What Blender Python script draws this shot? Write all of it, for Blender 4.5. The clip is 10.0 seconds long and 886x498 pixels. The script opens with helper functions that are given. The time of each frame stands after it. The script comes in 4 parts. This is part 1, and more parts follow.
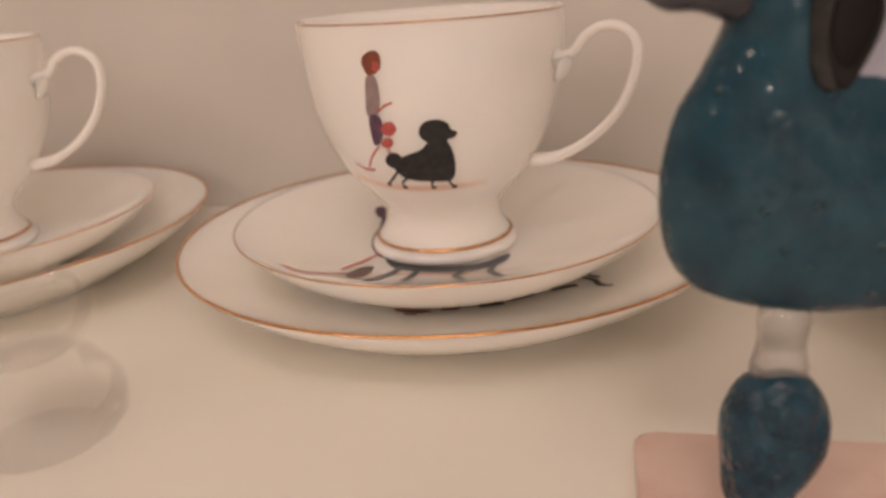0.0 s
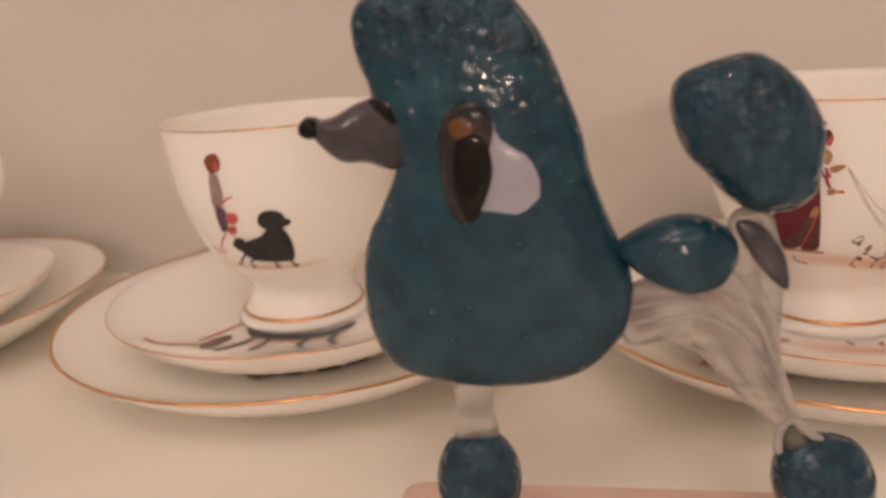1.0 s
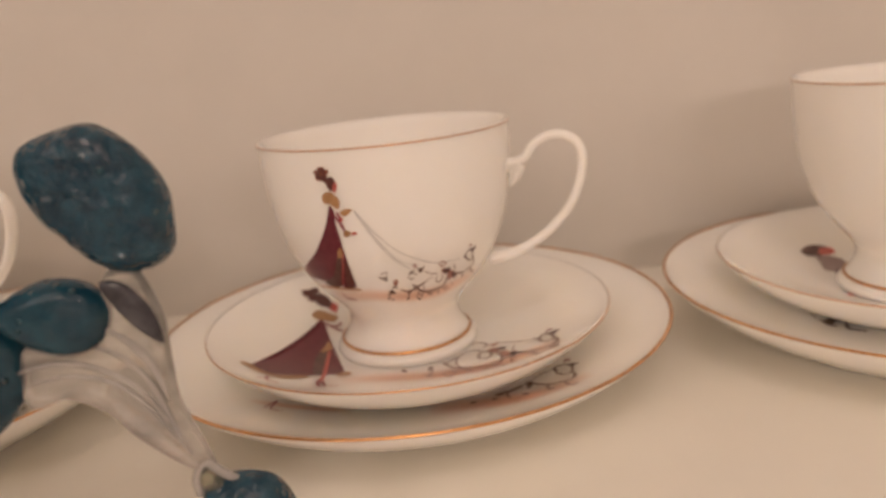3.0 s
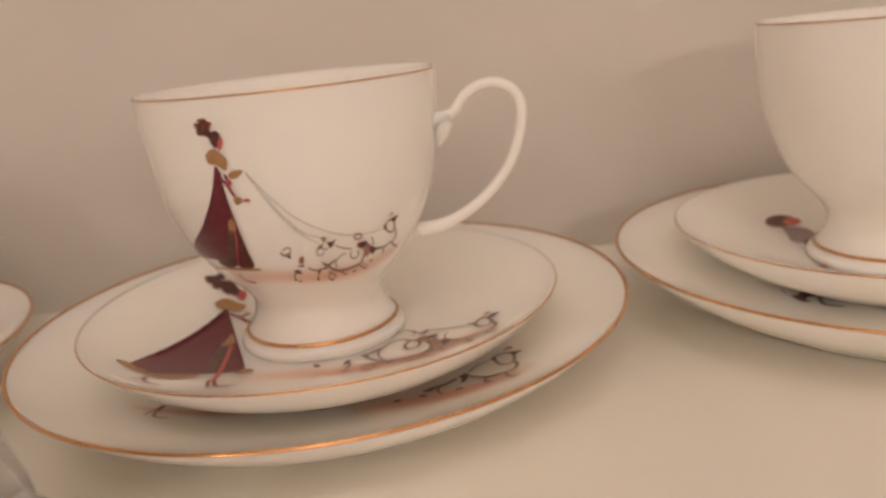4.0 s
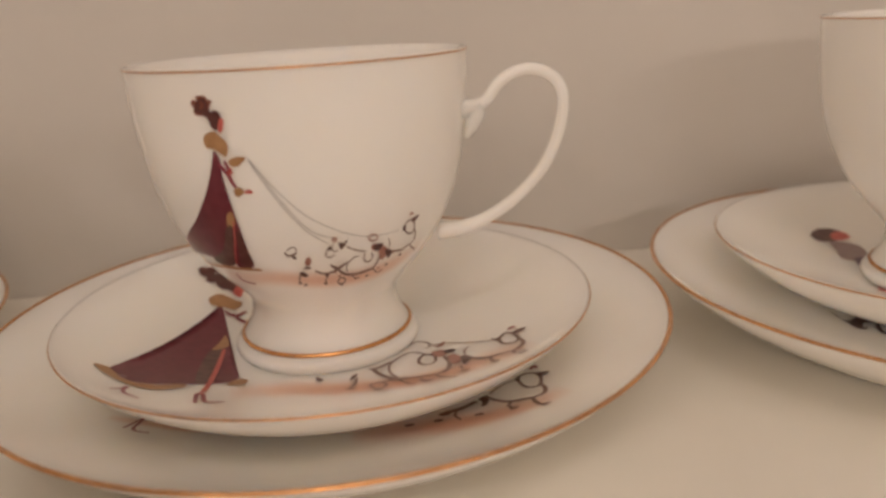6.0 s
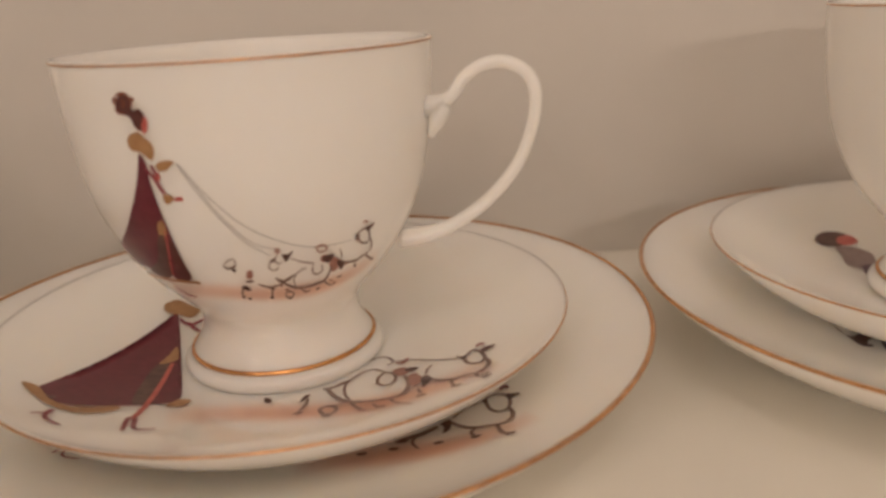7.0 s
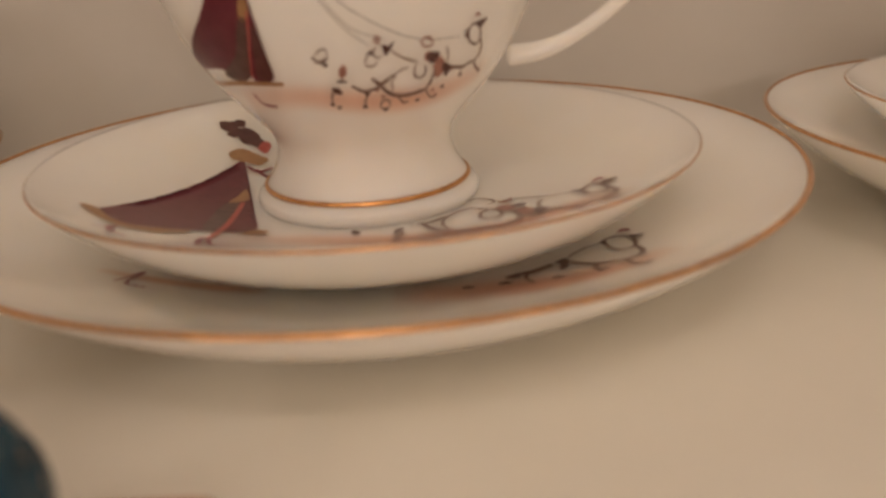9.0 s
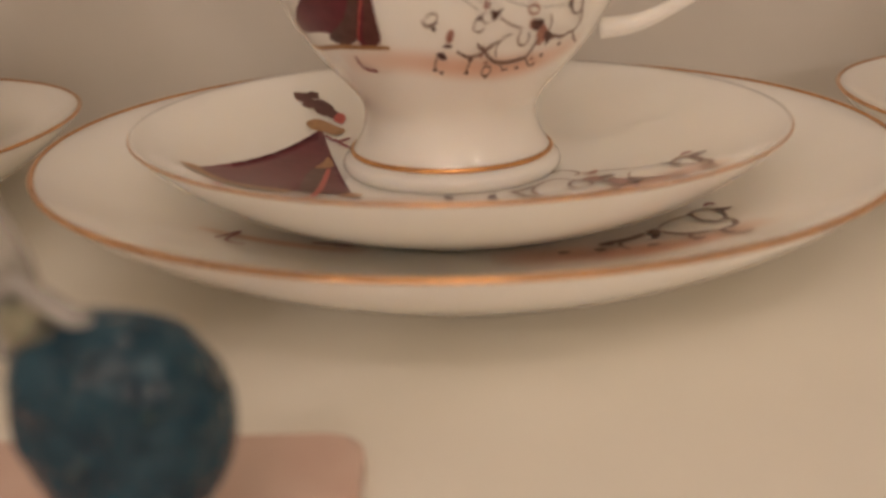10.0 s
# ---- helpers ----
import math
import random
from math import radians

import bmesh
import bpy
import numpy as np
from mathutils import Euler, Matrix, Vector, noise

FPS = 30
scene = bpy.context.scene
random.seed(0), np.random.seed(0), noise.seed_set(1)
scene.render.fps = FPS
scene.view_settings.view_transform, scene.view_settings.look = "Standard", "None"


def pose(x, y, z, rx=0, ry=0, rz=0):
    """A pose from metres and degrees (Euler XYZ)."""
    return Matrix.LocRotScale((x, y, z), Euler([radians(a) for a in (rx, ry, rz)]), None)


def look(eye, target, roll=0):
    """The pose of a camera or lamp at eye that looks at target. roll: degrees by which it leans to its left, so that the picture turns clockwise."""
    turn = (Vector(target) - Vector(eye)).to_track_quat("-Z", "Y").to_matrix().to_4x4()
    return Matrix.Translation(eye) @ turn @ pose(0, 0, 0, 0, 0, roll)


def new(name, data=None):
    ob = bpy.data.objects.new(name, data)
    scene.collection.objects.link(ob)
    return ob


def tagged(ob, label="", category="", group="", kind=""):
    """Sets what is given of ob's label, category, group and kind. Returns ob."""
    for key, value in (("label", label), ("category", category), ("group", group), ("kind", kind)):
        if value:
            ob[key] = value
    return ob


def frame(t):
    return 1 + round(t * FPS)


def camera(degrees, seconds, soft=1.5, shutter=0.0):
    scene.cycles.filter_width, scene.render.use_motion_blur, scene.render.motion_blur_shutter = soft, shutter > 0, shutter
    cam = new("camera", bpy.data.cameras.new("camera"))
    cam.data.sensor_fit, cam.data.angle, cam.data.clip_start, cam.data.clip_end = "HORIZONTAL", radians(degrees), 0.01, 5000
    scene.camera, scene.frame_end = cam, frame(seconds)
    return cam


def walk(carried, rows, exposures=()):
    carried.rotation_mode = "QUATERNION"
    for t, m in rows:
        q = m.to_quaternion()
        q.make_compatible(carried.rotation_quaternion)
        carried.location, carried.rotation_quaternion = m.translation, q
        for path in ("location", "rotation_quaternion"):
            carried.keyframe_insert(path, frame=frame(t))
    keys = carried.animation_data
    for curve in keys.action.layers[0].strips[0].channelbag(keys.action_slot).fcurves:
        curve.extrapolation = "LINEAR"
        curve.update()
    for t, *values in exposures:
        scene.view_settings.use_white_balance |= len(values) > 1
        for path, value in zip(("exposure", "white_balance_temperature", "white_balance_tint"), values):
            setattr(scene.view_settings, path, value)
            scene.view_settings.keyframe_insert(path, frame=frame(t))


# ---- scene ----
# ---------------------------------------------------------------- camera
cam = camera(59.63, 10.0, soft=3.0)
PATH = [
    (0, -0.14229, -0.25666, 0.10429, 70.438, 3.816, 11.261),
    (0.5, -0.11163, -0.26387, 0.11270, 71.330, 3.887, 11.214),
    (1, -0.08672, -0.27638, 0.12309, 73.176, 4.360, 9.617),
    (1.5, -0.06513, -0.29591, 0.11887, 73.530, 4.723, 9.010),
    (2, -0.04397, -0.30600, 0.11749, 74.564, 4.904, 8.477),
    (2.5, -0.01422, -0.28889, 0.11905, 75.124, 4.584, 2.976),
    (3, 0.01128, -0.27618, 0.12144, 74.668, 5.697, -1.921),
    (4.5, 0.02099, -0.22715, 0.09678, 73.542, 4.976, -6.380),
    (5, 0.00932, -0.22487, 0.10415, 73.098, 4.022, -6.312),
    (6.5, 0.02356, -0.20503, 0.10075, 72.637, 2.980, -4.624),
    (7, 0.03004, -0.19674, 0.10157, 71.834, 3.172, -4.052),
    (7.5, 0.02540, -0.19251, 0.09747, 70.901, 3.647, -3.869),
    (8, 0.02282, -0.18534, 0.07734, 70.318, 4.196, -3.113),
    (8.5, 0.01518, -0.18196, 0.07313, 69.101, 3.418, -2.691),
    (9, 0.01224, -0.18139, 0.06782, 68.368, 2.962, -1.494),
    (9.5, 0.00887, -0.18000, 0.06498, 68.151, 2.254, -0.362),
    (10, -0.00485, -0.18588, 0.06400, 68.031, 1.734, -0.229),
]
cam.data.dof.use_dof, cam.data.dof.focus_distance, cam.data.dof.aperture_fstop = True, 0.20, 12.5
walk(cam, [(t, pose(x, y, z, rx, ry, rz)) for t, x, y, z, rx, ry, rz in PATH],
     exposures=[(0.0, 0.16, 6380, 14), (0.5, 0.16, 6530, 15), (1.0, 0.20, 6730, 17), (2.0, 0.16, 6640, 14), (3.0, 0.20, 6680, 13), (5.0, 0.05, 6300, 8), (7.0, 0.0, 6450, 8), (8.0, -0.12, 6680, 9), (9.0, -0.10, 6830, 9), (10.0, -0.03, 6830, 9)])

# ---------------------------------------------------------------- light
world = bpy.data.worlds.new("world")
scene.world = world
world.use_nodes = True
world.node_tree.nodes["Background"].inputs[0].default_value = (0.9, 0.72, 0.55, 1)
world.node_tree.nodes["Background"].inputs[1].default_value = 0.05

LOW_WATTS, HIGH_WATTS, RAIL_WATTS = 17.0, 25.0, 5.2
LAMP_COLOUR = (1.0, 0.815, 0.695)
# light goes back and forth many times between the white china and the shelf
scene.cycles.diffuse_bounces, scene.cycles.max_bounces = 10, 14


# ---------------------------------------------------------------- materials
def material(name, colour, rough=0.4, metal=0.0, coat=0.0, second=None, scale=40.0, bump=0.0, bump_scale=120.0,
             rough_var=0.0, transmission=0.0, ior=1.45, contrast=(0.35, 0.65), stretch=(1, 1, 1), sss=0.0, bubbles=0.0, spec=0.5, relief=0.001):
    m = bpy.data.materials.new(name)
    m.use_nodes = True
    nt = m.node_tree
    b = nt.nodes["Principled BSDF"]
    b.inputs["Base Color"].default_value = (*colour, 1)
    b.inputs["Roughness"].default_value = rough
    b.inputs["Metallic"].default_value = metal
    b.inputs["Coat Weight"].default_value = coat
    b.inputs["Specular IOR Level"].default_value = spec
    b.inputs["Coat Roughness"].default_value = 0.015
    b.inputs["Transmission Weight"].default_value = transmission
    b.inputs["IOR"].default_value = ior
    if sss:
        b.inputs["Subsurface Weight"].default_value = sss
        b.inputs["Subsurface Radius"].default_value = (0.0045, 0.0042, 0.0038)
        b.inputs["Subsurface Scale"].default_value = 1.0
    tc = nt.nodes.new("ShaderNodeTexCoord")
    mp = nt.nodes.new("ShaderNodeMapping")
    mp.inputs["Scale"].default_value = stretch
    nt.links.new(tc.outputs["Object"], mp.inputs[0])
    n1 = nt.nodes.new("ShaderNodeTexNoise")
    n1.inputs["Scale"].default_value = scale
    n1.inputs["Detail"].default_value = 5
    nt.links.new(mp.outputs[0], n1.inputs["Vector"])
    if second:
        ramp = nt.nodes.new("ShaderNodeValToRGB")
        ramp.color_ramp.elements[0].position, ramp.color_ramp.elements[1].position = contrast
        ramp.color_ramp.elements[0].color = (*colour, 1)
        ramp.color_ramp.elements[1].color = (*second, 1)
        nt.links.new(n1.outputs["Fac"], ramp.inputs[0])
        nt.links.new(ramp.outputs[0], b.inputs["Base Color"])
    if rough_var:
        mr = nt.nodes.new("ShaderNodeMapRange")
        mr.inputs["To Min"].default_value = max(0.0, rough - rough_var)
        mr.inputs["To Max"].default_value = rough + rough_var
        nt.links.new(n1.outputs["Fac"], mr.inputs["Value"])
        nt.links.new(mr.outputs[0], b.inputs["Roughness"])
    if bump:
        n2 = nt.nodes.new("ShaderNodeTexNoise")
        n2.inputs["Scale"].default_value = bump_scale
        n2.inputs["Detail"].default_value = 2
        nt.links.new(mp.outputs[0], n2.inputs["Vector"])
        bp = nt.nodes.new("ShaderNodeBump")
        bp.inputs["Strength"].default_value = bump
        bp.inputs["Distance"].default_value = relief
        nt.links.new(n2.outputs["Fac"], bp.inputs["Height"])
        nt.links.new(bp.outputs[0], b.inputs["Normal"])
        nt.links.new(bp.outputs[0], b.inputs["Coat Normal"])
        if bubbles:
            # small round bubbles under the surface, in some places only
            vo = nt.nodes.new("ShaderNodeTexVoronoi")
            vo.inputs["Scale"].default_value = 270
            nt.links.new(mp.outputs[0], vo.inputs["Vector"])
            cup = nt.nodes.new("ShaderNodeMapRange")
            cup.interpolation_type = "SMOOTHSTEP"
            cup.inputs["From Min"].default_value, cup.inputs["From Max"].default_value = 0.06, 0.26
            cup.inputs["To Min"].default_value, cup.inputs["To Max"].default_value = 1.0, 0.0
            nt.links.new(vo.outputs["Distance"], cup.inputs["Value"])
            sep = nt.nodes.new("ShaderNodeSeparateColor")
            nt.links.new(vo.outputs["Color"], sep.inputs[0])
            some = nt.nodes.new("ShaderNodeMath")
            some.operation = "GREATER_THAN"
            some.inputs[1].default_value = 0.62
            nt.links.new(sep.outputs[0], some.inputs[0])
            few = nt.nodes.new("ShaderNodeMath")
            few.operation = "MULTIPLY"
            nt.links.new(cup.outputs[0], few.inputs[0])
            nt.links.new(some.outputs[0], few.inputs[1])
            fleck = nt.nodes.new("ShaderNodeMix")
            fleck.data_type = "RGBA"
            fleck.inputs["B"].default_value = (0.075, 0.17, 0.19, 1)
            part_of = nt.nodes.new("ShaderNodeMath")
            part_of.operation = "MULTIPLY"
            part_of.inputs[1].default_value = 0.45
            nt.links.new(few.outputs[0], part_of.inputs[0])
            nt.links.new(part_of.outputs[0], fleck.inputs["Factor"])
            nt.links.new(ramp.outputs[0], fleck.inputs["A"])
            nt.links.new(fleck.outputs["Result"], b.inputs["Base Color"])
            b2 = nt.nodes.new("ShaderNodeBump")
            b2.inputs["Strength"].default_value = bubbles
            b2.inputs["Distance"].default_value = 0.0012
            nt.links.new(few.outputs[0], b2.inputs["Height"])
            nt.links.new(bp.outputs[0], b2.inputs["Normal"])
            nt.links.new(b2.outputs[0], b.inputs["Normal"])
            nt.links.new(b2.outputs[0], b.inputs["Coat Normal"])
    return m


PAINT_WALL = material("wall_paint", (0.66, 0.635, 0.60), 0.5, second=(0.61, 0.585, 0.55), scale=9, bump=0.12, bump_scale=60, rough_var=0.08)
PAINT_SHELF = material("shelf_lacquer", (0.86, 0.84, 0.78), 0.36, second=(0.82, 0.80, 0.74), scale=14, bump=0.04, bump_scale=45, rough_var=0.03)
PORCELAIN = material("bone_china", (0.94, 0.925, 0.89), 0.035, coat=0.0, second=(0.92, 0.905, 0.865), scale=25, bump=0.02, bump_scale=30, rough_var=0.015, sss=0.95)
GOLD = material("gilding", (0.82, 0.42, 0.16), 0.22, metal=0.85, second=(0.60, 0.30, 0.12), scale=300, rough_var=0.08)
TEAL = material("teal_glass", (0.005, 0.035, 0.062), 0.03, coat=0.0, second=(0.012, 0.064, 0.098), scale=110, bump=0.6, bump_scale=240, relief=0.0014, rough_var=0.02, bubbles=0.9)
TEAL_LUMPY = material("teal_frit_glass", (0.004, 0.030, 0.056), 0.03, coat=0.0, second=(0.013, 0.060, 0.097), scale=230, bump=1.0, bump_scale=300, relief=0.0017, rough_var=0.02, bubbles=0.6)
MILKY = material("milky_glass", (0.84, 0.82, 0.78), 0.08, coat=0.2, second=(0.48, 0.47, 0.47), scale=70, bump=0.06, bump_scale=60,
                 transmission=0.72, stretch=(0.8, 1, 3.0), contrast=(0.40, 0.66))
SMOKE_GLASS = material("smoke_glass", (0.010, 0.014, 0.018), 0.07, second=(0.035, 0.030, 0.028), scale=220, bump=0.15, bump_scale=160)
GREY_GLASS = material("grey_glass", (0.030, 0.030, 0.038), 0.08, coat=0.3, second=(0.075, 0.072, 0.085), scale=160, bump=0.08, bump_scale=90)
STREAK_GLASS = material("streak_glass", (0.54, 0.53, 0.53), 0.10, coat=0.2, second=(0.72, 0.70, 0.68), scale=160, bump=0.05, bump_scale=90, transmission=0.55)
OLIVE_GLASS = material("olive_glass", (0.66, 0.64, 0.50), 0.08, coat=0.4, second=(0.40, 0.42, 0.34), scale=200, bump=0.2, bump_scale=160, transmission=0.85)
AMBER_GLASS = material("amber_glass", (0.14, 0.055, 0.016), 0.06, coat=0.3, second=(0.05, 0.02, 0.01), scale=300, bump=0.3, bump_scale=300)
BLACK_GLASS = material("black_glass", (0.006, 0.005, 0.005), 0.06, coat=0.0, spec=0.35, bump=0.08, bump_scale=90)
LILAC_GLASS = material("lilac_glass", (0.36, 0.37, 0.44), 0.10, coat=0.5, second=(0.30, 0.30, 0.38), scale=90, bump=0.06, bump_scale=90)
ROSE = material("rose_acrylic", (0.72, 0.55, 0.48), 0.14, coat=0.3, second=(0.62, 0.42, 0.36), scale=38, contrast=(0.42, 0.68), bump=0.03, bump_scale=40, transmission=0.0)
CRYSTAL = material("clear_glass", (0.98, 0.98, 0.97), 0.03, coat=1.0, transmission=1.0, ior=1.20, bump=0.3, bump_scale=200)
glass_mix = CRYSTAL.node_tree.nodes.new("ShaderNodeMixShader")
see_through = CRYSTAL.node_tree.nodes.new("ShaderNodeBsdfTransparent")
glass_mix.inputs[0].default_value = 0.09
CRYSTAL.node_tree.links.new(see_through.outputs[0], glass_mix.inputs[1])
CRYSTAL.node_tree.links.new(CRYSTAL.node_tree.nodes["Principled BSDF"].outputs[0], glass_mix.inputs[2])
CRYSTAL.node_tree.links.new(glass_mix.outputs[0], CRYSTAL.node_tree.nodes["Material Output"].inputs[0])
INK = material("grey_ink", (0.48, 0.34, 0.28), 0.5, second=(0.64, 0.48, 0.41), scale=900)
ROOM_PAINT = material("room_paint", (0.80, 0.78, 0.75), 0.7, second=(0.76, 0.74, 0.71), scale=3)
FLOOR_WOOD = material("floor_wood", (0.52, 0.42, 0.30), 0.5, second=(0.42, 0.33, 0.23), scale=6, stretch=(1, 8, 1))
LAMP_METAL = material("lamp_metal", (0.6, 0.6, 0.6), 0.3, metal=1.0, second=(0.55, 0.55, 0.55), scale=50)


# ---------------------------------------------------------------- mesh helpers
def part(name, bm, mat, parent=None, label="", smooth=True, kind=""):
    me = bpy.data.meshes.new(name)
    bmesh.ops.recalc_face_normals(bm, faces=bm.faces)
    for f in bm.faces:
        f.smooth = smooth
    bm.to_mesh(me)
    bm.free()
    me.materials.append(mat)
    ob = new(name, me)
    if parent is not None:
        ob.parent = parent
    if label:
        ob["label"] = label
    if kind:
        ob["kind"] = kind
    return ob


def holder(name, x, y, z, rz=0.0):
    ob = new(name)
    ob.empty_display_size = 0.02
    ob.matrix_basis = pose(x, y, z, 0, 0, rz)
    return ob


def spline(pts, n, closed=False):
    """Catmull-Rom through the points, n samples a span."""
    out, k = [], len(pts)
    for i in range(k if closed else k - 1):
        p = [pts[(i + j - 1) % k] if closed else pts[min(max(i + j - 1, 0), k - 1)] for j in range(4)]
        for s in range(n):
            t = s / n
            out.append(tuple(0.5 * (2 * b + (c - a) * t + (2 * a - 5 * b + 4 * c - d) * t * t + (3 * b - a - 3 * c + d) * t ** 3)
                             for a, b, c, d in zip(*p)))
    if not closed:
        out.append(tuple(pts[-1]))
    return out


def lathe(profile, seg=96):
    bm = bmesh.new()
    rings = []
    for r, z in profile:
        if r < 1e-6:
            rings.append([bm.verts.new((0, 0, z))])
        else:
            rings.append([bm.verts.new((r * math.cos(2 * math.pi * i / seg), r * math.sin(2 * math.pi * i / seg), z)) for i in range(seg)])
    for a, b in zip(rings, rings[1:]):
        for i in range(seg):
            j = (i + 1) % seg
            if len(a) == 1 and len(b) == 1:
                break
            if len(a) == 1:
                bm.faces.new((a[0], b[i], b[j]))
            elif len(b) == 1:
                bm.faces.new((a[i], a[j], b[0]))
            else:
                bm.faces.new((a[i], a[j], b[j], b[i]))
    return bm


def torus(r, z, minor, flat=1.0, seg=96, sides=8):
    return lathe([(r + minor * math.cos(2 * math.pi * k / sides), z + flat * minor * math.sin(2 * math.pi * k / sides)) for k in range(sides + 1)], seg)


def tube(path, radii, sides=12, up=(0, 1, 0)):
    """A swept tube with closed, rounded ends; radii: (across, along up) at each point."""
    bm = bmesh.new()
    pts = [Vector(p) for p in path]
    rings = []
    for i, p in enumerate(pts):
        d = (pts[min(i + 1, len(pts) - 1)] - pts[max(i - 1, 0)]).normalized()
        u = Vector(up)
        u = (u - d * u.dot(d)).normalized()
        v = d.cross(u)
        a, b = radii[i] if isinstance(radii[i], tuple) else (radii[i], radii[i])
        rings.append([bm.verts.new(p + v * (a * math.cos(2 * math.pi * k / sides)) + u * (b * math.sin(2 * math.pi * k / sides))) for k in range(sides)])
    for a, b in zip(rings, rings[1:]):
        for k in range(sides):
            bm.faces.new((a[k], a[(k + 1) % sides], b[(k + 1) % sides], b[k]))
    bm.faces.new(rings[0])
    bm.faces.new(rings[-1])
    return bm


def box(x0, x1, y0, y1, z0, z1, bevel=0.0):
    bm = bmesh.new()
    bmesh.ops.create_cube(bm, size=1)
    bmesh.ops.scale(bm, vec=(x1 - x0, y1 - y0, z1 - z0), verts=bm.verts)
    bmesh.ops.translate(bm, vec=((x0 + x1) / 2, (y0 + y1) / 2, (z0 + z1) / 2), verts=bm.verts)
    if bevel:
        bmesh.ops.bevel(bm, geom=list(bm.edges), offset=bevel, segments=3, profile=0.5, affect="EDGES")
    return bm


def pillow(outline, centre, thick, depth=0.0, lumps=0.0, lump_scale=150.0, power=4.0, rings=10, n=6, back=0.7, seed=0.0):
    """A fused-glass piece: a drawn outline in centimetres in the x-z plane, domed towards -y and, less, to +y."""
    bm = bmesh.new()
    edge = [(x / 100, z / 100) for x, z in spline(outline, n, True)]
    cx, cz = centre[0] / 100, centre[1] / 100
    k = len(edge)

    def place(x, z, s, side):
        h = thick * (1 - s ** power) ** 0.5 * (1.0 if side < 0 else back)
        if lumps and s < 0.97:
            h += lumps * (noise.noise(Vector((x * lump_scale + seed, z * lump_scale, 7.1 + seed))) + 0.5 * noise.noise(Vector((x * lump_scale * 2.3, z * lump_scale * 2.3, seed)))) * (1 - s ** 6)
        return (x, depth + side * h, z)

    shells = []
    for side in (-1, 1):
        rows = []
        for q in range(rings):
            s = 1 - (q / rings) ** 1.5
            s = max(s, 0.0)
            rows.append([bm.verts.new(place(cx + s * (x - cx), cz + s * (z - cz), s, side)) for x, z in edge] if (side < 0 or q) else shells[0][0])
        tip = bm.verts.new(place(cx, cz, 0, side))
        for a, b in zip(rows, rows[1:]):
            for i in range(k):
                j = (i + 1) % k
                bm.faces.new((a[i], a[j], b[j], b[i]))
        for i in range(k):
            bm.faces.new((rows[-1][i], rows[-1][(i + 1) % k], tip))
        shells.append(rows)
    return bm


# ---------------------------------------------------------------- the setting
WALL_Y = 0.096
shelf = tagged(part("shelf", box(-0.80, 0.62, -0.42, WALL_Y, -0.022, 0.0, 0.002), PAINT_SHELF, smooth=False),
               "cream-white lacquered shelf board with a soft sheen", "shelf", kind="structure")
wall_back = tagged(part("wall_back", box(-0.80, 0.62, WALL_Y, WALL_Y + 0.018, -0.40, 0.60), PAINT_WALL, smooth=False),
                   "plain cream-white painted back wall behind the shelf", "wall", kind="structure")
for name, args, mat in (
        ("wall_north", (-2.4, 2.4, WALL_Y + 0.10, WALL_Y + 0.20, -1.15, 1.45), ROOM_PAINT),
        ("wall_south", (-2.4, 2.4, -3.15, -3.05, -1.15, 1.45), ROOM_PAINT),
        ("wall_west", (-2.5, -2.4, -3.15, WALL_Y + 0.20, -1.15, 1.45), ROOM_PAINT),
        ("wall_east", (2.4, 2.5, -3.15, WALL_Y + 0.20, -1.15, 1.45), ROOM_PAINT),
        ("ceiling", (-2.5, 2.5, -3.15, WALL_Y + 0.20, 1.45, 1.55), ROOM_PAINT),
        ("floor", (-2.5, 2.5, -3.15, WALL_Y + 0.20, -1.25, -1.15), FLOOR_WOOD)):
    tagged(part(name, box(*args), mat, smooth=False), "plain painted room surface" if mat is ROOM_PAINT else "brown wooden floor boards", name.split("_")[0], kind="structure")


# lamps of the room behind the camera: two rows of small warm bulbs
def bulb_row(name, x, y, z, half, count, watts, label, size=0.022):
    rail = tagged(holder(name, x, y, z), label, "lamp")
    part("rail", box(-half - 0.03, half + 0.03, -0.015, 0.015, 0.035, 0.055, 0.004), LAMP_METAL, rail, smooth=False)
    part("stem", lathe([(0, 1.44 - z), (0.008, 1.44 - z), (0.008, 0.055), (0, 0.055)], 12), LAMP_METAL, rail)
    for i in range(count):
        dx = half * (2 * i / (count - 1) - 1)
        part("socket", lathe([(0, 0.036), (0.020, 0.036), (0.022, 0.026), (0, 0.026)], 16), LAMP_METAL, rail).location = (dx, 0, 0)
        lamp = bpy.data.lights.new("bulb", "POINT")
        lamp.energy, lamp.color, lamp.shadow_soft_size = watts / count, LAMP_COLOUR, size
        new("bulb", lamp).location = (x + dx, y, z)


bulb_row("wall_lamp_rail", 0.42, -2.10, 0.53, 0.30, 5, LOW_WATTS, "wall rail of small warm bulbs behind the camera")


